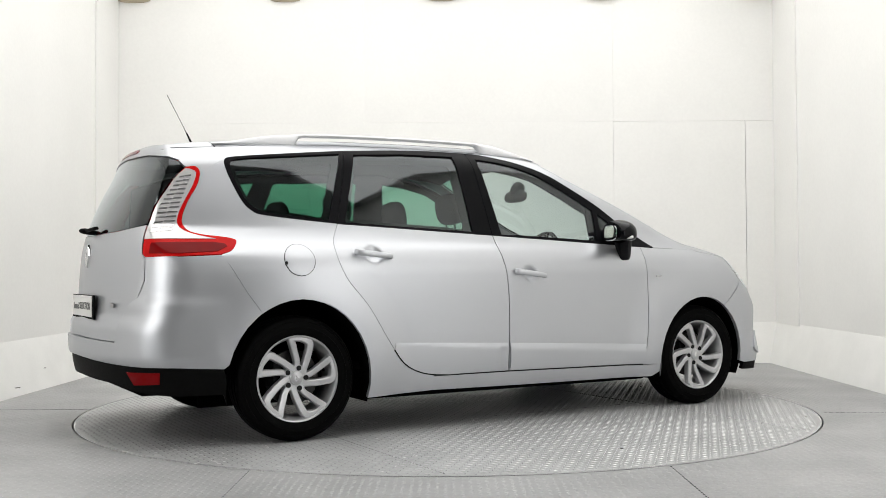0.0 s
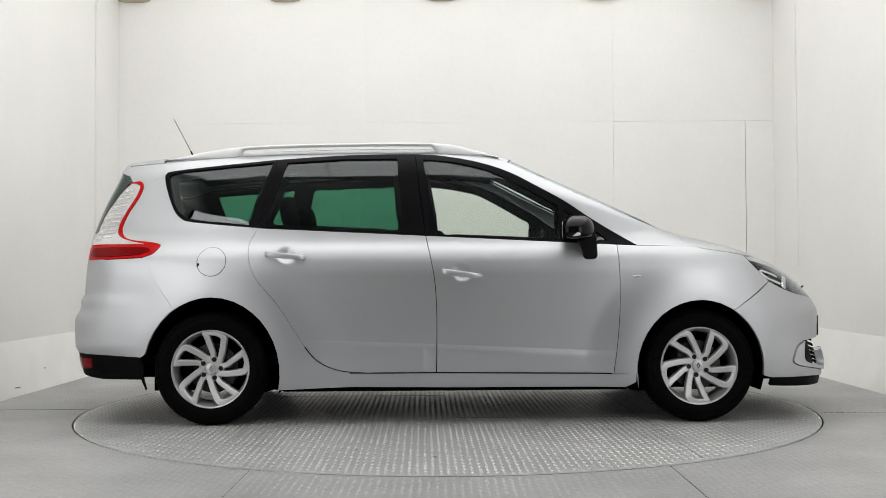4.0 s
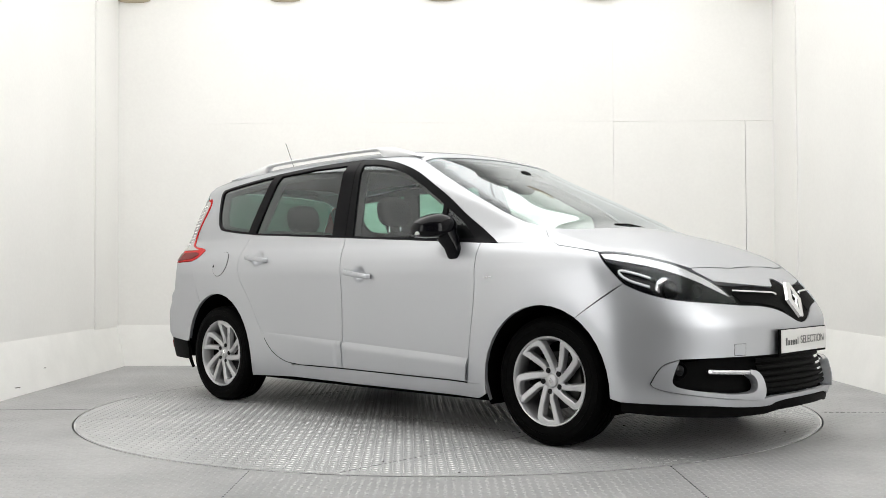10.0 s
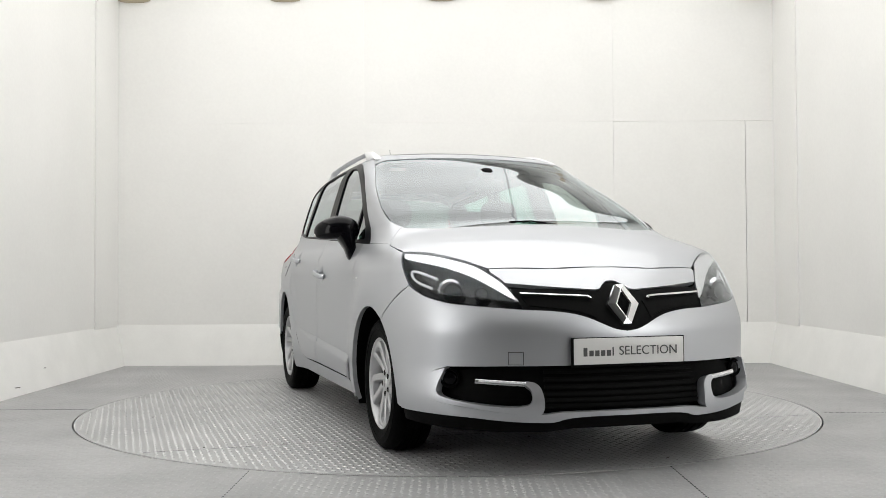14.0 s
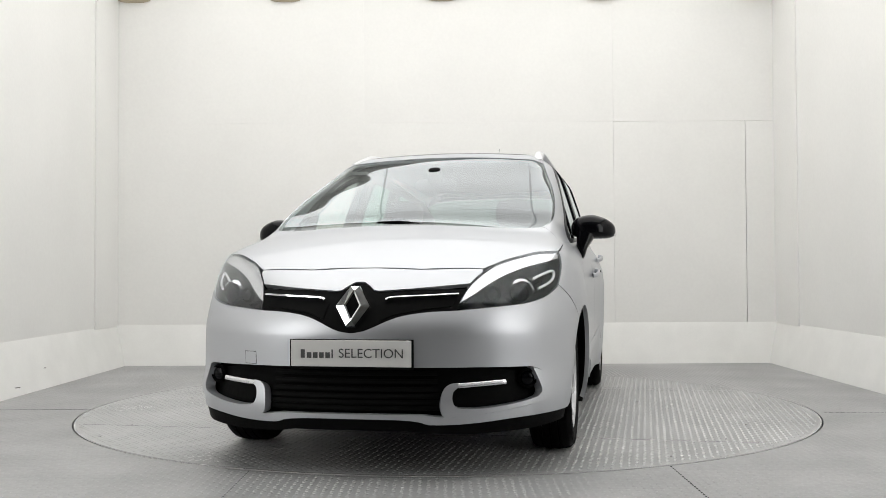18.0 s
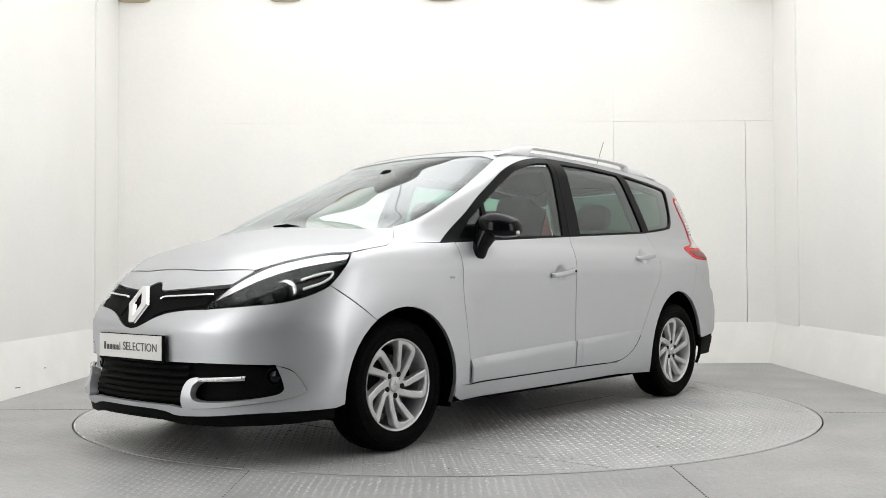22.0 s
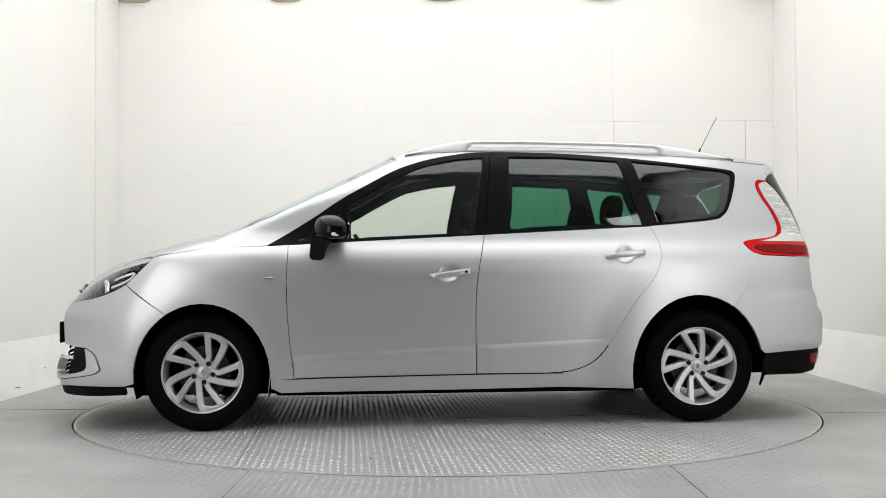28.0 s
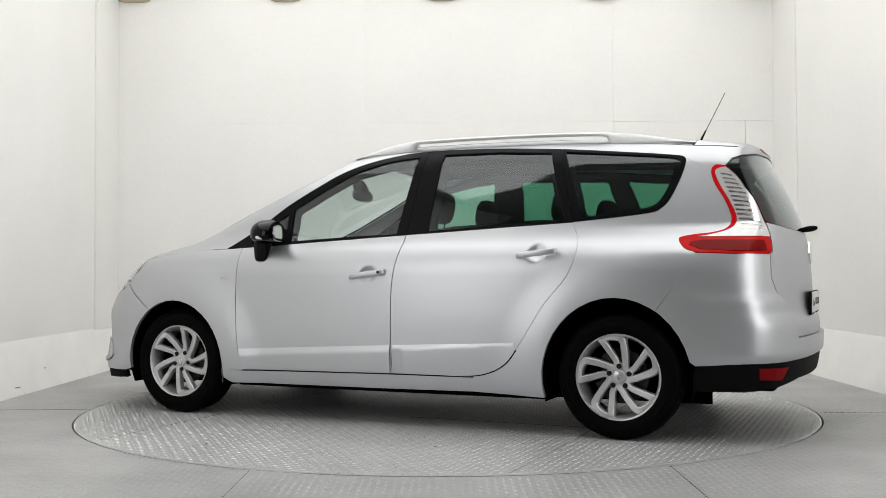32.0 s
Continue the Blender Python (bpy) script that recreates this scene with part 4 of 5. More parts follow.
def rim_spoke(lug):
    """One twin spoke: a loop round a bolt, flat on the wheel's outer face (outer face looks along +Y)."""
    def at(r, deg):
        a = math.radians(deg)
        return (-r * math.cos(a), r * math.sin(a))
    left = [at(0.045, lug + 14), at(0.084, lug + 11), at(0.13, lug + 19), at(0.17, lug + 22.5), at(0.198, lug + 24.5), at(0.212, lug + 25)]
    right = [at(0.045, lug - 42), at(0.084, lug - 22), at(0.12, lug - 15), at(0.158, lug - 10), at(0.185, lug - 7), at(0.199, lug - 2), at(0.207, lug + 6), at(0.211, lug + 14), at(0.211, lug + 23)]
    return smooth_line(left, 3), smooth_line(right, 3)


def make_wheel(lug):
    w = new("wheel")
    tyre = [(0.214, 0.075), (0.222, 0.092), (0.250, 0.101), (0.280, 0.102), (0.302, 0.094), (0.314, 0.080), (0.3185, 0.060), (0.319, 0.045), (0.313, 0.043), (0.313, 0.037), (0.320, 0.035), (0.3205, 0.006), (0.314, 0.004),
            (0.314, -0.004), (0.3205, -0.006), (0.320, -0.035), (0.313, -0.037), (0.313, -0.043), (0.319, -0.045), (0.3185, -0.06), (0.314, -0.08), (0.302, -0.094), (0.28, -0.102), (0.25, -0.101), (0.222, -0.092), (0.214, -0.075)]
    part("tyre", lathe(tyre, 72), RUBBER, w, "black tyre")
    for r, h in ((0.262, 0.1022), (0.292, 0.0990)):
        part("tyre_rib", lathe([(r - 0.004, h - 0.002), (r - 0.002, h + 0.0012), (r + 0.002, h + 0.0012), (r + 0.004, h - 0.002)], 72), RUBBER, w)
    barrel = [(0.221, 0.086), (0.2225, 0.090), (0.219, 0.094), (0.2135, 0.0915), (0.2085, 0.083), (0.206, 0.07), (0.199, 0.05), (0.192, 0.0), (0.198, -0.07), (0.215, -0.085)]
    rim = part("rim", lathe(barrel, 72), ALLOY, w, "silver alloy rim")
    for k in range(5):
        bm = bmesh.new()
        for leg, line in enumerate(rim_spoke(lug + 72 * k)):
            pts = [Vector((x, 0, z)) for x, z in line]
            rows = []
            m = len(pts)
            for i, p in enumerate(pts):
                r = p.length
                s = i / (m - 1)
                y = 0.060 + 0.026 * min(1, (r / 0.2) ** 1.3)
                t = (pts[min(i + 1, m - 1)] - pts[max(i - 1, 0)]).normalized()
                side = Vector((-t.z, 0, t.x))
                half = (0.0135, 0.0155)[leg] + 0.0040 * s
                rows.append([bm.verts.new(p + side * a * half + Vector((0, y + b, 0))) for a, b in ((-1.25, -0.03), (-1.0, -0.004), (-0.72, 0.0), (0.72, 0.0), (1.0, -0.004), (1.25, -0.03))])
            for a, b in zip(rows, rows[1:]):
                for j in range(5):
                    bm.faces.new((a[j], a[j + 1], b[j + 1], b[j]))
            bm.faces.new(rows[-1])
        bmesh.ops.recalc_face_normals(bm, faces=bm.faces[:])
        if sum(f.normal.y * f.calc_area() for f in bm.faces) < 0:
            bmesh.ops.reverse_faces(bm, faces=bm.faces[:])
        part("spoke", bm, ALLOY, w, sharp=25)
    part("hub", lathe([(0.0, 0.071), (0.030, 0.071), (0.033, 0.069), (0.036, 0.062), (0.062, 0.063), (0.070, 0.058), (0.074, 0.03)], 40), ALLOY, w, "silver hub")
    cap = bmesh.new()
    diamond = [(0, 0.017), (0.011, 0), (0, -0.017), (-0.011, 0)]
    inner = [(x * 0.5, z * 0.5) for x, z in diamond]
    vo = [cap.verts.new((x, 0.0735, z)) for x, z in diamond]
    vi = [cap.verts.new((x, 0.0735, z)) for x, z in inner]
    vb = [cap.verts.new((x * 1.15, 0.0705, z * 1.15)) for x, z in diamond]
    for i in range(4):
        j = (i + 1) % 4
        cap.faces.new((vo[i], vi[i], vi[j], vo[j])), cap.faces.new((vb[i], vo[i], vo[j], vb[j]))
    bmesh.ops.recalc_face_normals(cap, faces=cap.faces[:])
    part("cap_mark", cap, CHROME, w, "chrome diamond mark", smooth=False)
    for k in range(5):
        a = math.radians(lug + 72 * k)
        bm = bmesh.new()
        bmesh.ops.create_cone(bm, cap_ends=True, segments=14, radius1=0.0135, radius2=0.0135, depth=0.012, matrix=pose(-0.054 * math.cos(a), 0.0605, 0.054 * math.sin(a), 90))
        part("bolt_hole", bm, GAP, w, "black bolt recess")
    part("brake_disc", lathe([(0.05, 0.012), (0.14, 0.012), (0.142, 0.009), (0.142, -0.009), (0.05, -0.009)], 48), DISC, w, "steel brake disc")
    part("brake_caliper", box(0.05, 0.06, 0.13, pose(0.135, 0.015, 0.03), 0.012), UNDERBODY, w, "dark brake caliper")
    part("axle_hub", lathe([(0.0, 0.03), (0.055, 0.03), (0.06, 0.0), (0.06, -0.16)], 28), UNDERBODY, w, "dark axle hub")
    return w


for x, s, lug in ((1.385, -1, 42), (-1.385, -1, 2), (1.385, 1, 59), (-1.385, 1, 18)):
    w = make_wheel(lug)
    w.parent = car
    # the outer face looks along +Y of the wheel; seen from outside its x runs to the viewer's left on the left side
    if s > 0:
        w.matrix_basis = pose(x, s * 0.765, 0.320)
    else:
        w.matrix_basis = pose(x, s * 0.765, 0.320, 0, 0, 180)



def opening(o, d):
    p = inset(np.array(o, float), d)
    return [tuple(v) for v in closed_spline([tuple(v) for v in resample(p, 0.11)], 3)]


# cabin: lining of the sides with the window openings, headliner, dashboard, seats
SHELL = [(0.9, 0.85), (0.9, 0.34), (-0.75, 0.34), (-0.85, 0.80), (-1.9, 0.80), (-1.9, 1.38), (-1.70, 1.47), (-1.03, 1.54), (-0.2, 1.575), (0.1, 1.52), (0.45, 1.38), (0.8, 1.17), (1.0, 1.05)]
panel("side_lining", "side", SHELL, INTERIOR, car, holes=[opening(F_GLASS, 0.02), opening(R_GLASS, 0.03), opening(Q_GLASS, 0.03)], gap=0.0, lift=-0.045, depth=0.012, step=0.05, label="dark cabin lining")
panel("headliner", "top", [(0.33, 0.0), (0.30, 0.60), (-1.7, 0.56), (-1.9, 0.0)], HEADLINER, car, lift=-0.045, depth=0.001, step=0.06, centre=True, both=False, label="dark cloth headliner")
part("cabin_floor", box(3.2, 1.5, 0.04, pose(-0.4, 0, 0.36)), INTERIOR, car, "dark carpet")
part("load_cover", box(0.42, 1.3, 0.03, pose(-1.82, 0, 0.98), 0.01), INTERIOR, car, "dark parcel shelf")
dash = bmesh.new()
prof = [(0.60, 0.62), (0.56, 0.78), (0.58, 0.93), (0.66, 1.005), (0.82, 1.03), (1.05, 1.045), (1.28, 1.06), (1.34, 1.0), (1.30, 0.60)]
ends = []
for y in np.linspace(-0.70, 0.70, 13):
    k = 0.06 * (abs(y) / 0.7) ** 2
    hump = 0.035 * math.exp(-((y + 0.36) / 0.2) ** 2)
    ends.append([dash.verts.new((x - k, float(y), z + (hump if 2 <= i <= 4 else 0))) for i, (x, z) in enumerate(prof)])
for a, b in zip(ends, ends[1:]):
    for j in range(len(prof) - 1):
        dash.faces.new((a[j], a[j + 1], b[j + 1], b[j]))
bmesh.ops.recalc_face_normals(dash, faces=dash.faces[:])
part("dashboard", dash, DASH, car, "grey plastic dashboard")
wheel_m = pose(0.47, -0.36, 0.955, 0, -62, 0)
bm = bmesh.new()
rings = []
for i in range(32):
    a = 2 * math.pi * i / 32
    rings.append([bm.verts.new(wheel_m @ Vector(((0.175 + 0.014 * math.cos(b)) * math.cos(a), (0.175 + 0.014 * math.cos(b)) * math.sin(a), 0.014 * math.sin(b)))) for b in np.linspace(0, 2 * math.pi, 9)[:-1]])
for i in range(32):
    for j in range(8):
        bm.faces.new((rings[i][j], rings[(i + 1) % 32][j], rings[(i + 1) % 32][(j + 1) % 8], rings[i][(j + 1) % 8]))
bmesh.ops.recalc_face_normals(bm, faces=bm.faces[:])
steer = part("steering_wheel", bm, BLACKPLASTIC, car, "black steering wheel")
part("steering_hub", ellipsoid(0.07, 0.075, 0.03, wheel_m @ pose(0, 0, 0.01)), BLACKPLASTIC, steer)
for a in (0, 180, 270):
    part("steering_spoke", box(0.14, 0.035, 0.014, wheel_m @ pose(0, 0, 0, 0, 0, a) @ pose(0.10, 0, 0), 0.005), BLACKPLASTIC, steer)


def seat(x, y, width, top, head=True, base=0.52):
    e = holder("seat", car)
    part("cushion", ellipsoid(0.26, width / 2, 0.09, pose(x + 0.22, y, base, 0, -6), 4), SEATCLOTH, e)
    part("backrest", ellipsoid(0.075, width / 2, (top - base) / 2 + 0.02, pose(x - 0.06, y, (top + base) / 2, 0, -14), 4), SEATCLOTH, e)
    if head:
        hx = x - 0.06 - 0.13 - (top - 1.0) * 0.25
        part("headrest", ellipsoid(0.055, 0.125, 0.095, pose(hx, y, top + 0.145, 0, -10), 3), SEATCLOTH, e, "padded headrest")
        for k in (-0.05, 0.05):
            part("headrest_post", sweep([(hx + 0.015, y + k, top - 0.03), (hx, y + k, top + 0.10)], oval(0.006, 0.006, 8), [(1, 0, 0)] * 2), DULLCHROME, e, "steel post")
    return e


seat(0.02, 0.37, 0.50, 1.10), seat(0.02, -0.37, 0.50, 1.10)
seat(-0.78, 0.46, 0.42, 1.08), seat(-0.78, 0.0, 0.40, 1.08, head=False), seat(-0.78, -0.46, 0.42, 1.08)
# mirror, sun sticker, rear-view mirror
part("rear_view_mirror", ellipsoid(0.025, 0.125, 0.04, pose(0.55, 0.0, 1.375, 0, 10), 3), DASH, car, "dark rear-view mirror")
part("mirror_stem", ellipsoid(0.04, 0.045, 0.05, pose(0.565, 0.0, 1.425, 0, 30), 3), BLACKPLASTIC, car)
part("screen_sticker", box(0.10, 0.002, 0.025, pose(0.42, -0.50, 1.47, 0, 0, 90) @ pose(0, 0, 0, 50)), WHITEPLATE, car, "small white paper sticker", smooth=False)

# ---- outside fittings ----
# roof rails
for s in (1, -1):
    xs = np.linspace(0.27, -1.73, 61)
    base = skin("top", xs, np.interp(xs, [-1.73, -1.2, 0.0, 0.27], [0.505, 0.540, 0.550, 0.575]))
    path, shapes = [], []
    for i, q in enumerate(base):
        x = float(q[0])
        u = min((0.27 - x) / 0.40, (x + 1.73) / 0.55, 1.0)
        h = 0.050 * math.sin(max(u, 0.02) * math.pi / 2) ** 1.2
        g = min(1.0, max(0.0, min((-0.06 - x) / 0.05, (x + 1.31) / 0.05)))
        low = -0.006 + g * (h - 0.022 + 0.006)
        path.append((x, s * float(q[1]), float(q[2]) + g * (h + low) / 2))
        shapes.append(oval(0.026, max(0.004, g * (h - low) / 2 + (1 - g) * h), 14, 2.0))
    part("roof_rail", sweep(path, shapes), RAILPAINT, car, "silver roof rail")
# antenna
ant = part("antenna", sweep([(-1.665, 0.035, 1.585), (-1.705, 0.035, 1.665)], [oval(0.008, 0.008, 8), oval(0.0045, 0.0045, 8)], [(0, 1, 0)] * 2), BLACKPLASTIC, car, "thin black roof antenna")
part("antenna_whip", sweep([(-1.704, 0.035, 1.663), (-1.815, 0.038, 1.873)], oval(0.0019, 0.0019, 6), [(0, 1, 0)] * 2), BLACKPLASTIC, ant)
part("antenna_base", ellipsoid(0.04, 0.022, 0.012, pose(-1.655, 0.035, 1.586, 0, 5), 2.5), BLACKPLASTIC, ant)
for s in (1, -1):
    edge = np.array([(0.30, 0.612), *SCREEN_EDGE], float)
    edge = np.array(smooth_line([tuple(v) for v in edge], 3))
    q = skin("top", edge[:, 0], edge[:, 1])
    n = normal(q)
    part("screen_seal", sweep([(a, s * b, d) for a, b, d in q - n * 0.008], oval(0.010, 0.004, 8), [(a, s * b, d) for a, b, d in n]), BLACKTRIM, car, "black windscreen seal")


# door mirrors
def mirror_shell():
    """A wide head with a domed top, a flat underside and a blunt rear."""
    bm = ellipsoid(0.092, 0.122, 0.092, pose(0.688, 0.925, 1.082, 0, 0, 10), 2.7, 36, 20)
    for v in bm.verts:
        out = max(0.0, (v.co.y - 0.93) / 0.12)
        if v.co.z > 1.082:
            v.co.z = 1.082 + (v.co.z - 1.082) * (1.0 - 0.30 * out)
        else:
            v.co.z = 1.082 + (v.co.z - 1.082) * (0.42 + 0.10 * out)
        if v.co.x < 0.625:
            v.co.x = 0.625 + (v.co.x - 0.625) * 0.3
        v.co.x -= 0.03 * out * out
    return bm


mirrors = [holder("door_mirror", car, "gloss black door mirror"), holder("door_mirror", car, "gloss black door mirror")]
pair("mirror_shell", mirror_shell, BLACKGLOSS, mirrors)
pair("mirror_glass", lambda: ellipsoid(0.003, 0.085, 0.048, pose(0.606, 0.920, 1.092, 0, 0, 10), 3), CHROME, mirrors, "mirror glass")
pair("mirror_foot", lambda: sweep([(0.772, 0.852, 0.930), (0.768, 0.858, 0.950), (0.760, 0.868, 1.0), (0.735, 0.885, 1.06)], [oval(0.020, 0.034, 14, 3.5), oval(0.026, 0.042, 14, 3.5), oval(0.032, 0.046, 14, 3.5), oval(0.05, 0.055, 14, 3)], [(1, 0, 0)] * 4), BLACKGLOSS, mirrors)
pair("indicator", lambda: ellipsoid(0.038, 0.015, 0.012, pose(0.652, 1.026, 1.066, 0, 0, 28), 3), AMBERLAMP, mirrors, "pale indicator lens")


# door handles
def handle_at(x, z, tilt, holders):
    q = skin("side", [x], [z])[0]
    y = float(q[1])
    bar = [(x - 0.105, y + 0.008, z - 0.105 * tilt), (x - 0.092, y + 0.026, z - 0.092 * tilt), (x - 0.04, y + 0.034, z - 0.04 * tilt), (x + 0.04, y + 0.034, z + 0.04 * tilt), (x + 0.09, y + 0.026, z + 0.09 * tilt), (x + 0.108, y + 0.006, z + 0.108 * tilt)]
    bar = smooth_line(bar, 4)
    m = len(bar)
    shapes = [oval(0.010, 0.0175 - 0.004 * (i / (m - 1)), 12, 2.6) for i in range(m)]
    pair("door_handle", lambda: sweep(bar, shapes, [(0, 0, 1)] * m), PAINT, holders, "silver pull handle")


handle_at(0.035, 0.850, -0.126, front_doors)
handle_at(-0.963, 0.956, -0.104, rear_doors)
part("lock", ellipsoid(0.008, 0.004, 0.008, pose(-0.050, 0.931, 0.862), 2.0, 12, 8), GAP, front_doors[0], "black key lock")
pair("wing_badge", lambda: box(0.075, 0.004, 0.010, pose(1.04, 0.8905, 0.831, 0, 0, 0), 0.001, 1), DULLCHROME, [car, car], "small silver badge")
part("fuel_notch", ellipsoid(0.008, 0.003, 0.014, pose(-1.452, -0.872, 0.905), 2.0, 12, 8), GAP, car, "black finger notch")


# headlamps
def skin_strip(mode, line, width, height, lift):
    p = np.array(line, float)
    q = skin(mode, p[:, 0], p[:, 1])
    n = normal(q)
    return sweep([tuple(a) for a in q + n * lift], oval(width, height, 10, 3), [tuple(a) for a in n])


# dark strip laid over the door gap to draw its shade
door_gap_line = [p for p in C_LINE if p[1] < 0.47] + [(x, float(np.interp(x, [-0.5, -0.11, 0.886], [0.2935, 0.2935, 0.2835]))) for x in np.linspace(-0.45, 0.88, 30)]
pair("door_gap_strip", lambda: skin_strip("side", door_gap_line, 0.0036, 0.0026, 0.0010), GAP, rear_doors, "dark strip standing in for the shaded door gap")


heads = [holder("headlamp", car, "clear swept headlamp with a dark inside"), holder("headlamp", car, "clear swept headlamp with a dark inside")]
duo(heads, "lamp_cover", "front", HEAD, LAMPGLASS, gap=0.001, lift=0.002, depth=0.01, step=0.02, label="clear lamp cover")
duo(heads, "lamp_housing", "front", HEAD, BLACKGLOSS, gap=0.004, lift=-0.062, depth=-0.058, step=0.02, label="black lamp housing")
# bright band: upper reflector, doubling as the ceiling's reflection on the cover
UPPER = smooth_line([(66.0, 0.949), (62.4, 0.950), (57.9, 0.944), (49.7, 0.921), (41.4, 0.888), (34.6, 0.836), (30.3, 0.787), (27.4, 0.733)], 3) + smooth_line([(31.0, 0.760), (36.0, 0.802), (42.0, 0.843), (50.0, 0.880), (58.0, 0.904), (64.5, 0.922)], 3)
duo(heads, "upper_bright_band", "front", UPPER, DULLCHROME, gap=0.001, lift=-0.006, depth=0.03, step=0.02, label="bright upper reflector with the cover's ceiling reflection built in")
q = skin("front", [45.5], [0.785])[0]
n = normal(q[None])[0]
c = q - n * 0.034
aim = Vector((0.93, 0.36, 0.0)).to_track_quat("Z", "Y").to_matrix().to_4x4()
lens_m = Matrix.Translation(Vector(c)) @ aim
pair("projector_lens", lambda: ellipsoid(0.037, 0.037, 0.024, lens_m @ pose(0, 0, 0.004), 2.0), BLACKGLOSS, heads, "dark projector lens")


def ring_bm(m, r0, r1, h):
    bm = lathe([(r0, 0.0), (r0 + 0.004, h), (r1, h * 0.6), (r1 + 0.003, 0.0)], 28, "Z")
    bmesh.ops.transform(bm, matrix=m, verts=bm.verts[:])
    return bm


pair("lens_ring", lambda: ring_bm(lens_m, 0.037, 0.043, 0.012), BLACKPLASTIC, heads, "black lens ring")
pair("led_bar", lambda: skin_strip("front", round_line([(51.0, 0.835), (54.0, 0.852), (61.0, 0.878), (58.6, 0.826), (51.5, 0.792)], 2), 0.006, 0.005, -0.018), LAMPLED, heads, "white light guide")
pair("inner_reflector", lambda: ring_bm(Matrix.Translation(Vector(skin("front", [36.5], [0.760])[0] - np.array([0.045, 0.01, 0]))) @ aim, 0.022, 0.034, 0.016), BLACKPLASTIC, heads, "dark high beam bowl")
pair("lens_shroud", lambda: ring_bm(lens_m @ pose(0.012, 0.004, -0.020), 0.043, 0.056, 0.022), DULLCHROME, heads, "bright chrome shroud")

# upper grille and its mark
panel("grille", "front", GRILLE_TOP + [(28.5, 0.76), (26.2, 0.70)] + GRILLE_LOW[::-1], BLACKPLASTIC, car, lift=-0.006, gap=-0.001, depth=0.004, centre=True, both=False, label="gloss black grille band")
grille_low = [(6.8, 0.735), (9.5, 0.742), (27.0, 0.752), (25.0, 0.712), (18.0, 0.70), (12.0, 0.685), (9.5, 0.672), (7.5, 0.655)]
panel("grille_mouth", "front", grille_low, BLACKPLASTIC, car, lift=-0.002, depth=0.004, label="black grille mesh")
pair("grille_strip", lambda: skin_strip("front", smooth_line([(8.3, 0.735), (10.0, 0.744), (18.0, 0.750), (27.2, 0.757)], 4), 0.006, 0.009, 0.006), CHROME, [car, car], "chrome grille strip")


def mark(x, z, w, h, facing, deep=0.018):
    """A plain chrome diamond with an open middle."""
    bm = bmesh.new()
    out = [(-0.26 * w, h), (0.26 * w, h), (w, 0), (0.26 * w, -h), (-0.26 * w, -h), (-w, 0)]
    hole = [(-0.02 * w, 0.62 * h), (0.02 * w, 0.62 * h), (0.40 * w, 0), (0.02 * w, -0.62 * h), (-0.02 * w, -0.62 * h), (-0.40 * w, 0)]
    rows = []
    for ring, k, y in ((out, 1.05, 0.0), (out, 1.0, deep * 0.7), (hole, 1.25, deep), (hole, 1.0, deep * 0.8), (hole, 0.92, 0.0)):
        rows.append([bm.verts.new((facing * y, a * k * (-facing), b * k)) for a, b in ring])
    for a, b in zip(rows, rows[1:]):
        for i in range(6):
            j = (i + 1) % 6
            bm.faces.new((a[i], a[j], b[j], b[i]))
    bmesh.ops.recalc_face_normals(bm, faces=bm.faces[:])
    bmesh.ops.transform(bm, matrix=Matrix.Translation((x, 0, z)), verts=bm.verts[:])
    return bm


q = skin("front", [0.0], [0.71])[0]
m = mark(0, 0, 0.074, 0.090, 1)
bmesh.ops.transform(m, matrix=Matrix.Translation((float(q[0]) + 0.006, 0, 0.712)) @ pose(0, 0, 0, 0, -24, 0), verts=m.verts[:])
part("grille_mark", m, CHROME, car, "plain chrome diamond mark", smooth=False)
q = skin("rear", [0.0], [0.95])[0]
m = mark(0, 0, 0.045, 0.06, -1, 0.012)
bmesh.ops.transform(m, matrix=Matrix.Translation((float(q[0]) - 0.001, 0, 0.955)) @ pose(0, 0, 0, 0, 4, 0), verts=m.verts[:])
part("tailgate_mark", m, CHROME, tailgate, "plain chrome diamond mark", smooth=False)


# plates with their print
def plate(x, z, facing, tilt, holder_w, y=0.004):
    e = holder("sign_plate", car, "white plate with dark print in a black holder")
    m = pose(x, y, z, 0, tilt, 90 if facing > 0 else -90)
    part("plate_holder", box(holder_w, 0.012, 0.125, m @ pose(0, 0.004, -0.004), 0.003), BLACKPLASTIC, e, "black plate holder", smooth=False)
    part("plate", box(0.52, 0.004, 0.110, m @ pose(0, -0.005, 0.0), 0.0015, 1), WHITEPLATE, e, smooth=False)
    cu = bpy.data.curves.new("print", "FONT")
    cu.body, cu.size, cu.extrude, cu.align_x, cu.align_y = "SELECTION", 0.054, 0.0004, "LEFT", "CENTER"
    tmp = bpy.data.objects.new("print", cu)
    me = bpy.data.meshes.new_from_object(tmp)
    bpy.data.objects.remove(tmp)
    me.name = "print"
    xs = [v.co.x for v in me.vertices]
    k = 0.275 / (max(xs) - min(xs))
    me.transform(m @ pose(-0.050, -0.0085, -0.001, 90) @ Matrix.Diagonal((k, 1, 1, 1)) @ Matrix.Translation((-min(xs), 0, 0)))
    me.materials.append(PLATETEXT)
    ob = new("print", me)
    ob.parent = e
    ob["label"] = "dark printed word"
    for bx, w, h in ((-0.208, 0.018, 0.036), (-0.18, 0.02, 0.024), (-0.153, 0.02, 0.024), (-0.126, 0.02, 0.024), (-0.099, 0.02, 0.024), (-0.079, 0.006, 0.036)):
        part("print_bar", box(w, 0.0006, h, m @ pose(bx, -0.0076, -0.007 + h / 2 - 0.013)), PLATETEXT, e, "plain dark bar", smooth=False)
    return e


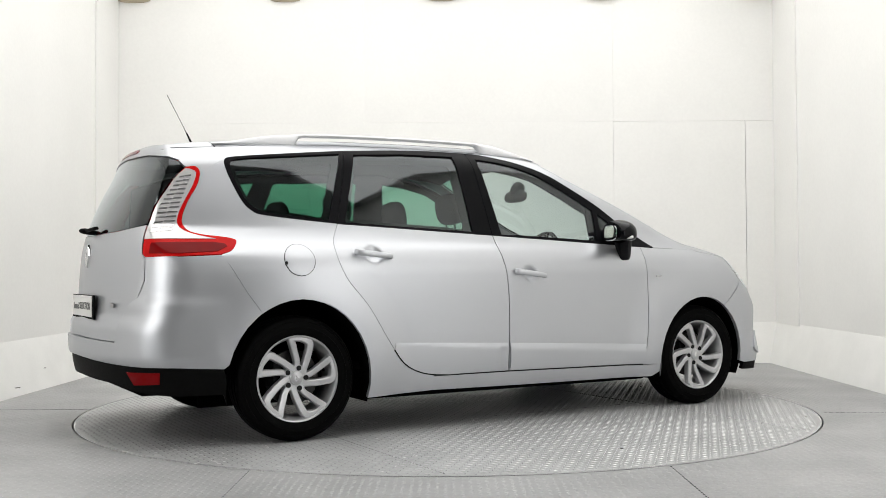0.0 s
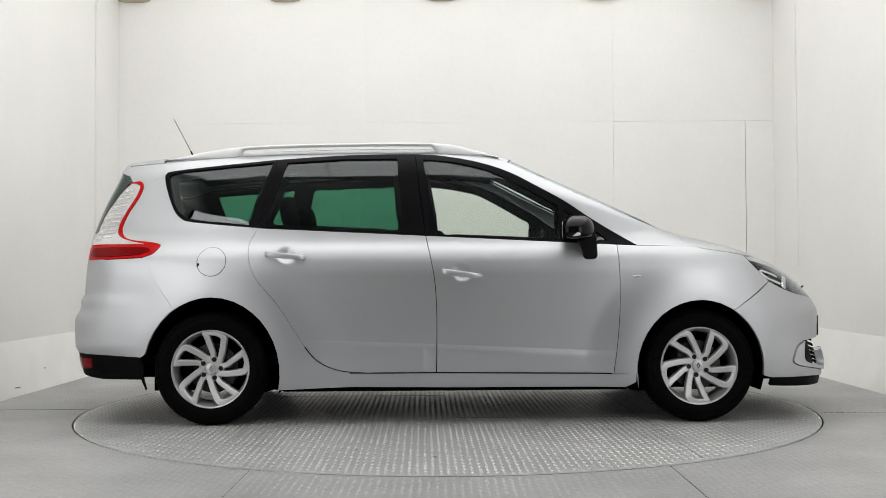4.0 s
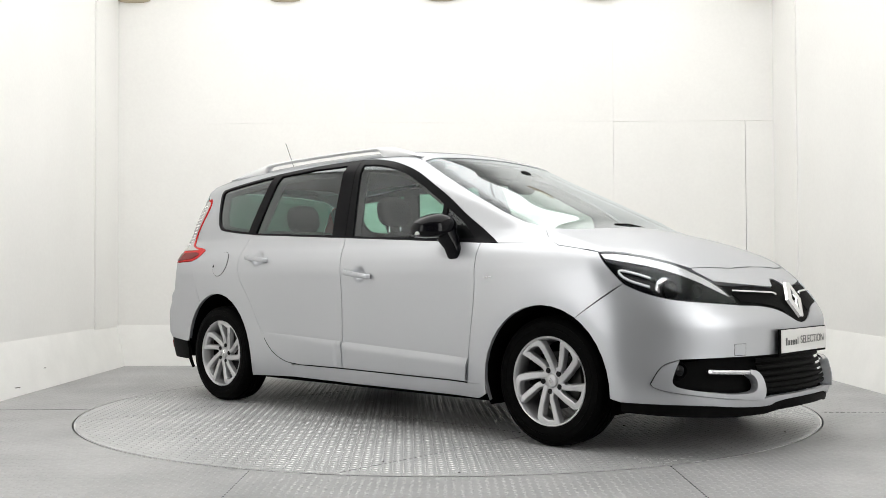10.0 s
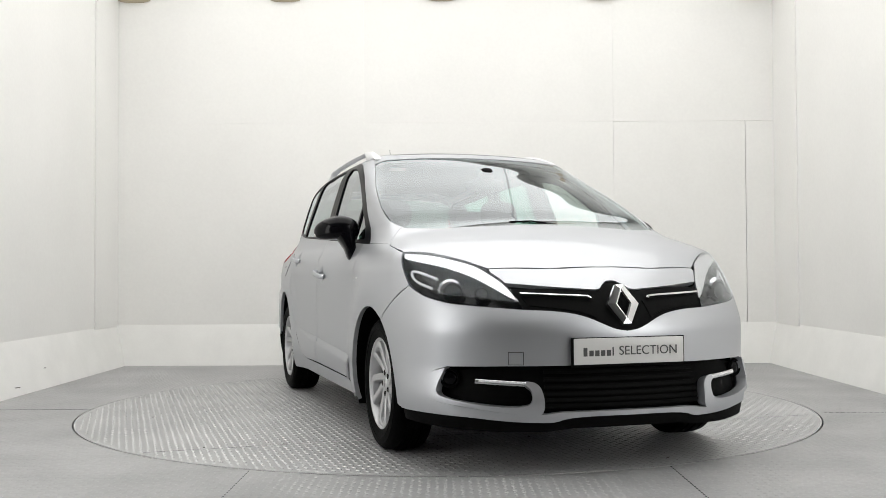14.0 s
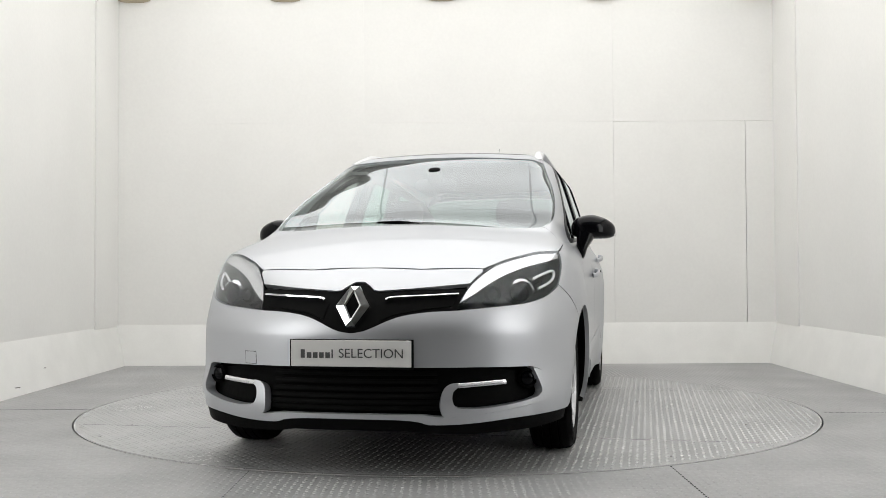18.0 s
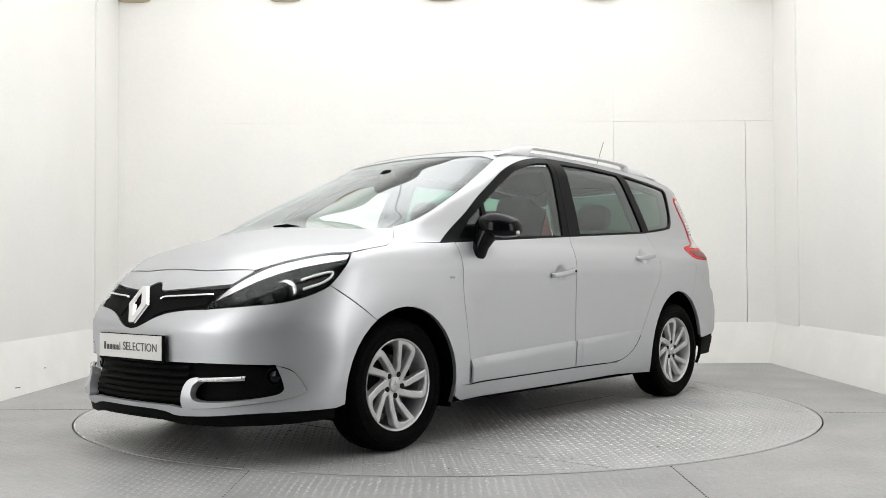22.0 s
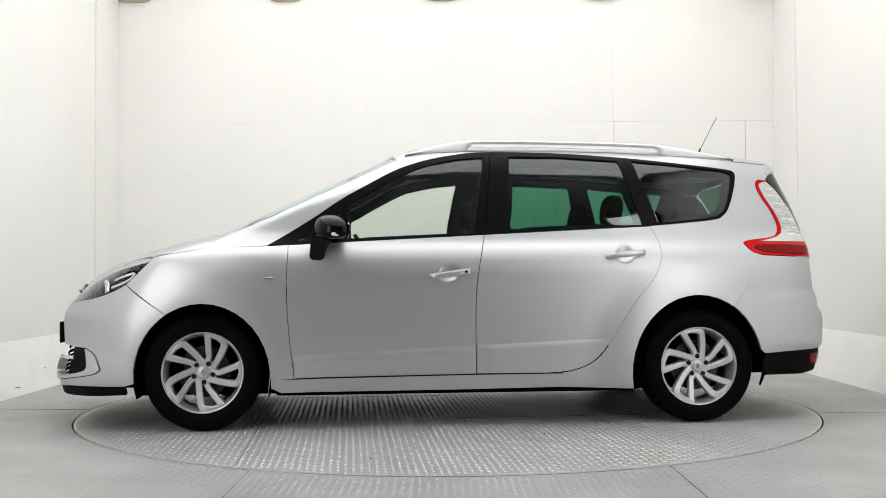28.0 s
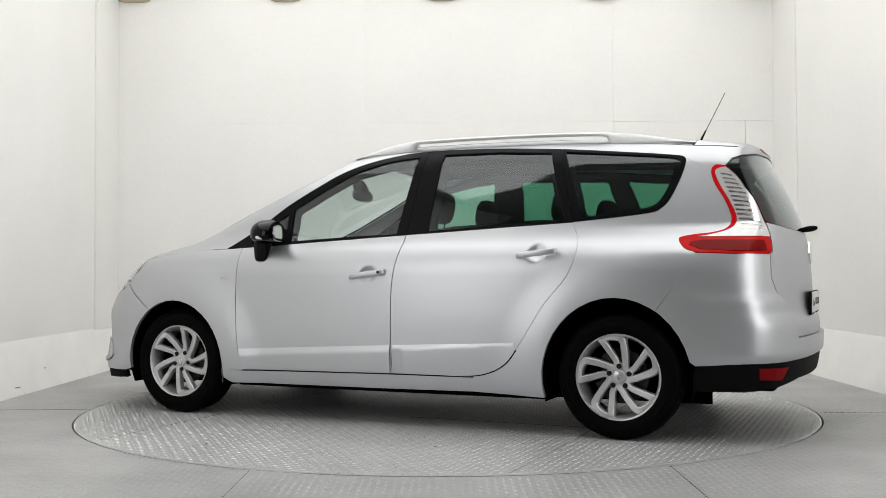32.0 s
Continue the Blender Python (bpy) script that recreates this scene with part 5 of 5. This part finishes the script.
q = skin("front", [0.0], [0.52])[0]
plate(2.300, 0.520, 1, 0, 0.535)
plate(-2.275, 0.690, -1, 0, 0.56)

# lower grille slats, fog lamps, day lights
for k in range(6):
    z = 0.292 + 0.029 * k
    part("grille_slat", skin_strip("front", [(a, z) for a in np.linspace(-21, 21, 15)], 0.010, 0.0045, -0.030), BLACKPLASTIC, car, "black grille slat")
pair("day_light", lambda: skin_strip("front", [(a, 0.386 + 0.0008 * (a - 26)) for a in np.linspace(24.4, 37.4, 12)], 0.011, 0.011, -0.008), DULLCHROME, [car, car], "chrome day running light")
pair("day_light_leds", lambda: skin_strip("front", [(a, 0.387 + 0.0008 * (a - 26)) for a in np.linspace(25.4, 36.4, 12)], 0.0045, 0.006, 0.004), LAMPLED, [car, car], "white light strip")
fog_q = skin("front", [43.8], [0.400])[0]
fog_m = Matrix.Translation(Vector(fog_q) - Vector((0.03, 0.01, 0))) @ aim
pair("fog_lamp", lambda: ellipsoid(0.032, 0.032, 0.012, fog_m, 2.0), BLACKGLOSS, [car, car], "round fog lamp")
pair("fog_ring", lambda: ring_bm(fog_m, 0.032, 0.040, 0.012), BLACKPLASTIC, [car, car], "black fog lamp ring")
for name, g, mat, up in (("tow_seam", 0.0, GAP, 0.0006), ("tow_cover", 0.0022, PAINT, 0.0014)):
    tow = panel(name, "front", [(25.9, 0.464), (29.6, 0.464), (29.6, 0.519), (25.9, 0.519)], mat, car, lift=up, depth=0.002, gap=g)
    bpy.data.objects.remove(tow[0])
# wipers, tailgate trim
part("wiper", sweep([(1.345, 0.10, 1.105), (1.325, -0.03, 1.122), (1.315, -0.15, 1.118)], oval(0.007, 0.004, 8)), BLACKPLASTIC, car, "black wiper arm")
wp = part("rear_wiper", ellipsoid(0.045, 0.035, 0.016, pose(-2.252, 0.0, 1.088, 0, 8), 2.5), BLACKPLASTIC, tailgate, "black rear wiper")
part("wiper_blade", sweep([(-2.265, 0.0, 1.088), (-2.255, -0.06, 1.094), (-2.24, -0.16, 1.100)], oval(0.014, 0.010, 8)), BLACKPLASTIC, wp)
for k in range(5):
    part("badge_bar", box(0.003, 0.026, 0.022, pose(-2.225, -0.20 - 0.034 * k + 0.068, 0.848)), CHROME, tailgate, "small chrome bar of a badge", smooth=False)
part("badge_bar", box(0.003, 0.06, 0.022, pose(-2.222, -0.46, 0.700)), SATIN, tailgate, "small chrome bar of a badge", smooth=False)
for s in (1, -1):
    q = skin("rear", [31.0], [0.56])[0]
    part("parking_sensor", ellipsoid(0.010, 0.010, 0.010, Matrix.Translation((float(q[0]), s * float(q[1]), 0.56)), 2.0, 12, 8), SATIN, car, "round parking sensor")


# ---- the turn of the table and of the car on it ----
def heading(t):
    return TURN_START + TURN_RATE * t


def motions():
    rows, carrows = [], []
    for k in range(65):
        t = k * 0.5
        r = pose(0, 0, 0, 0, 0, heading(t))
        rows.append((t, r))
        carrows.append((t, r @ Matrix.Translation((CAR_X, CAR_Y, 0.0))))
    walk(turntable, rows)
    walk(car, carrows)


motions()
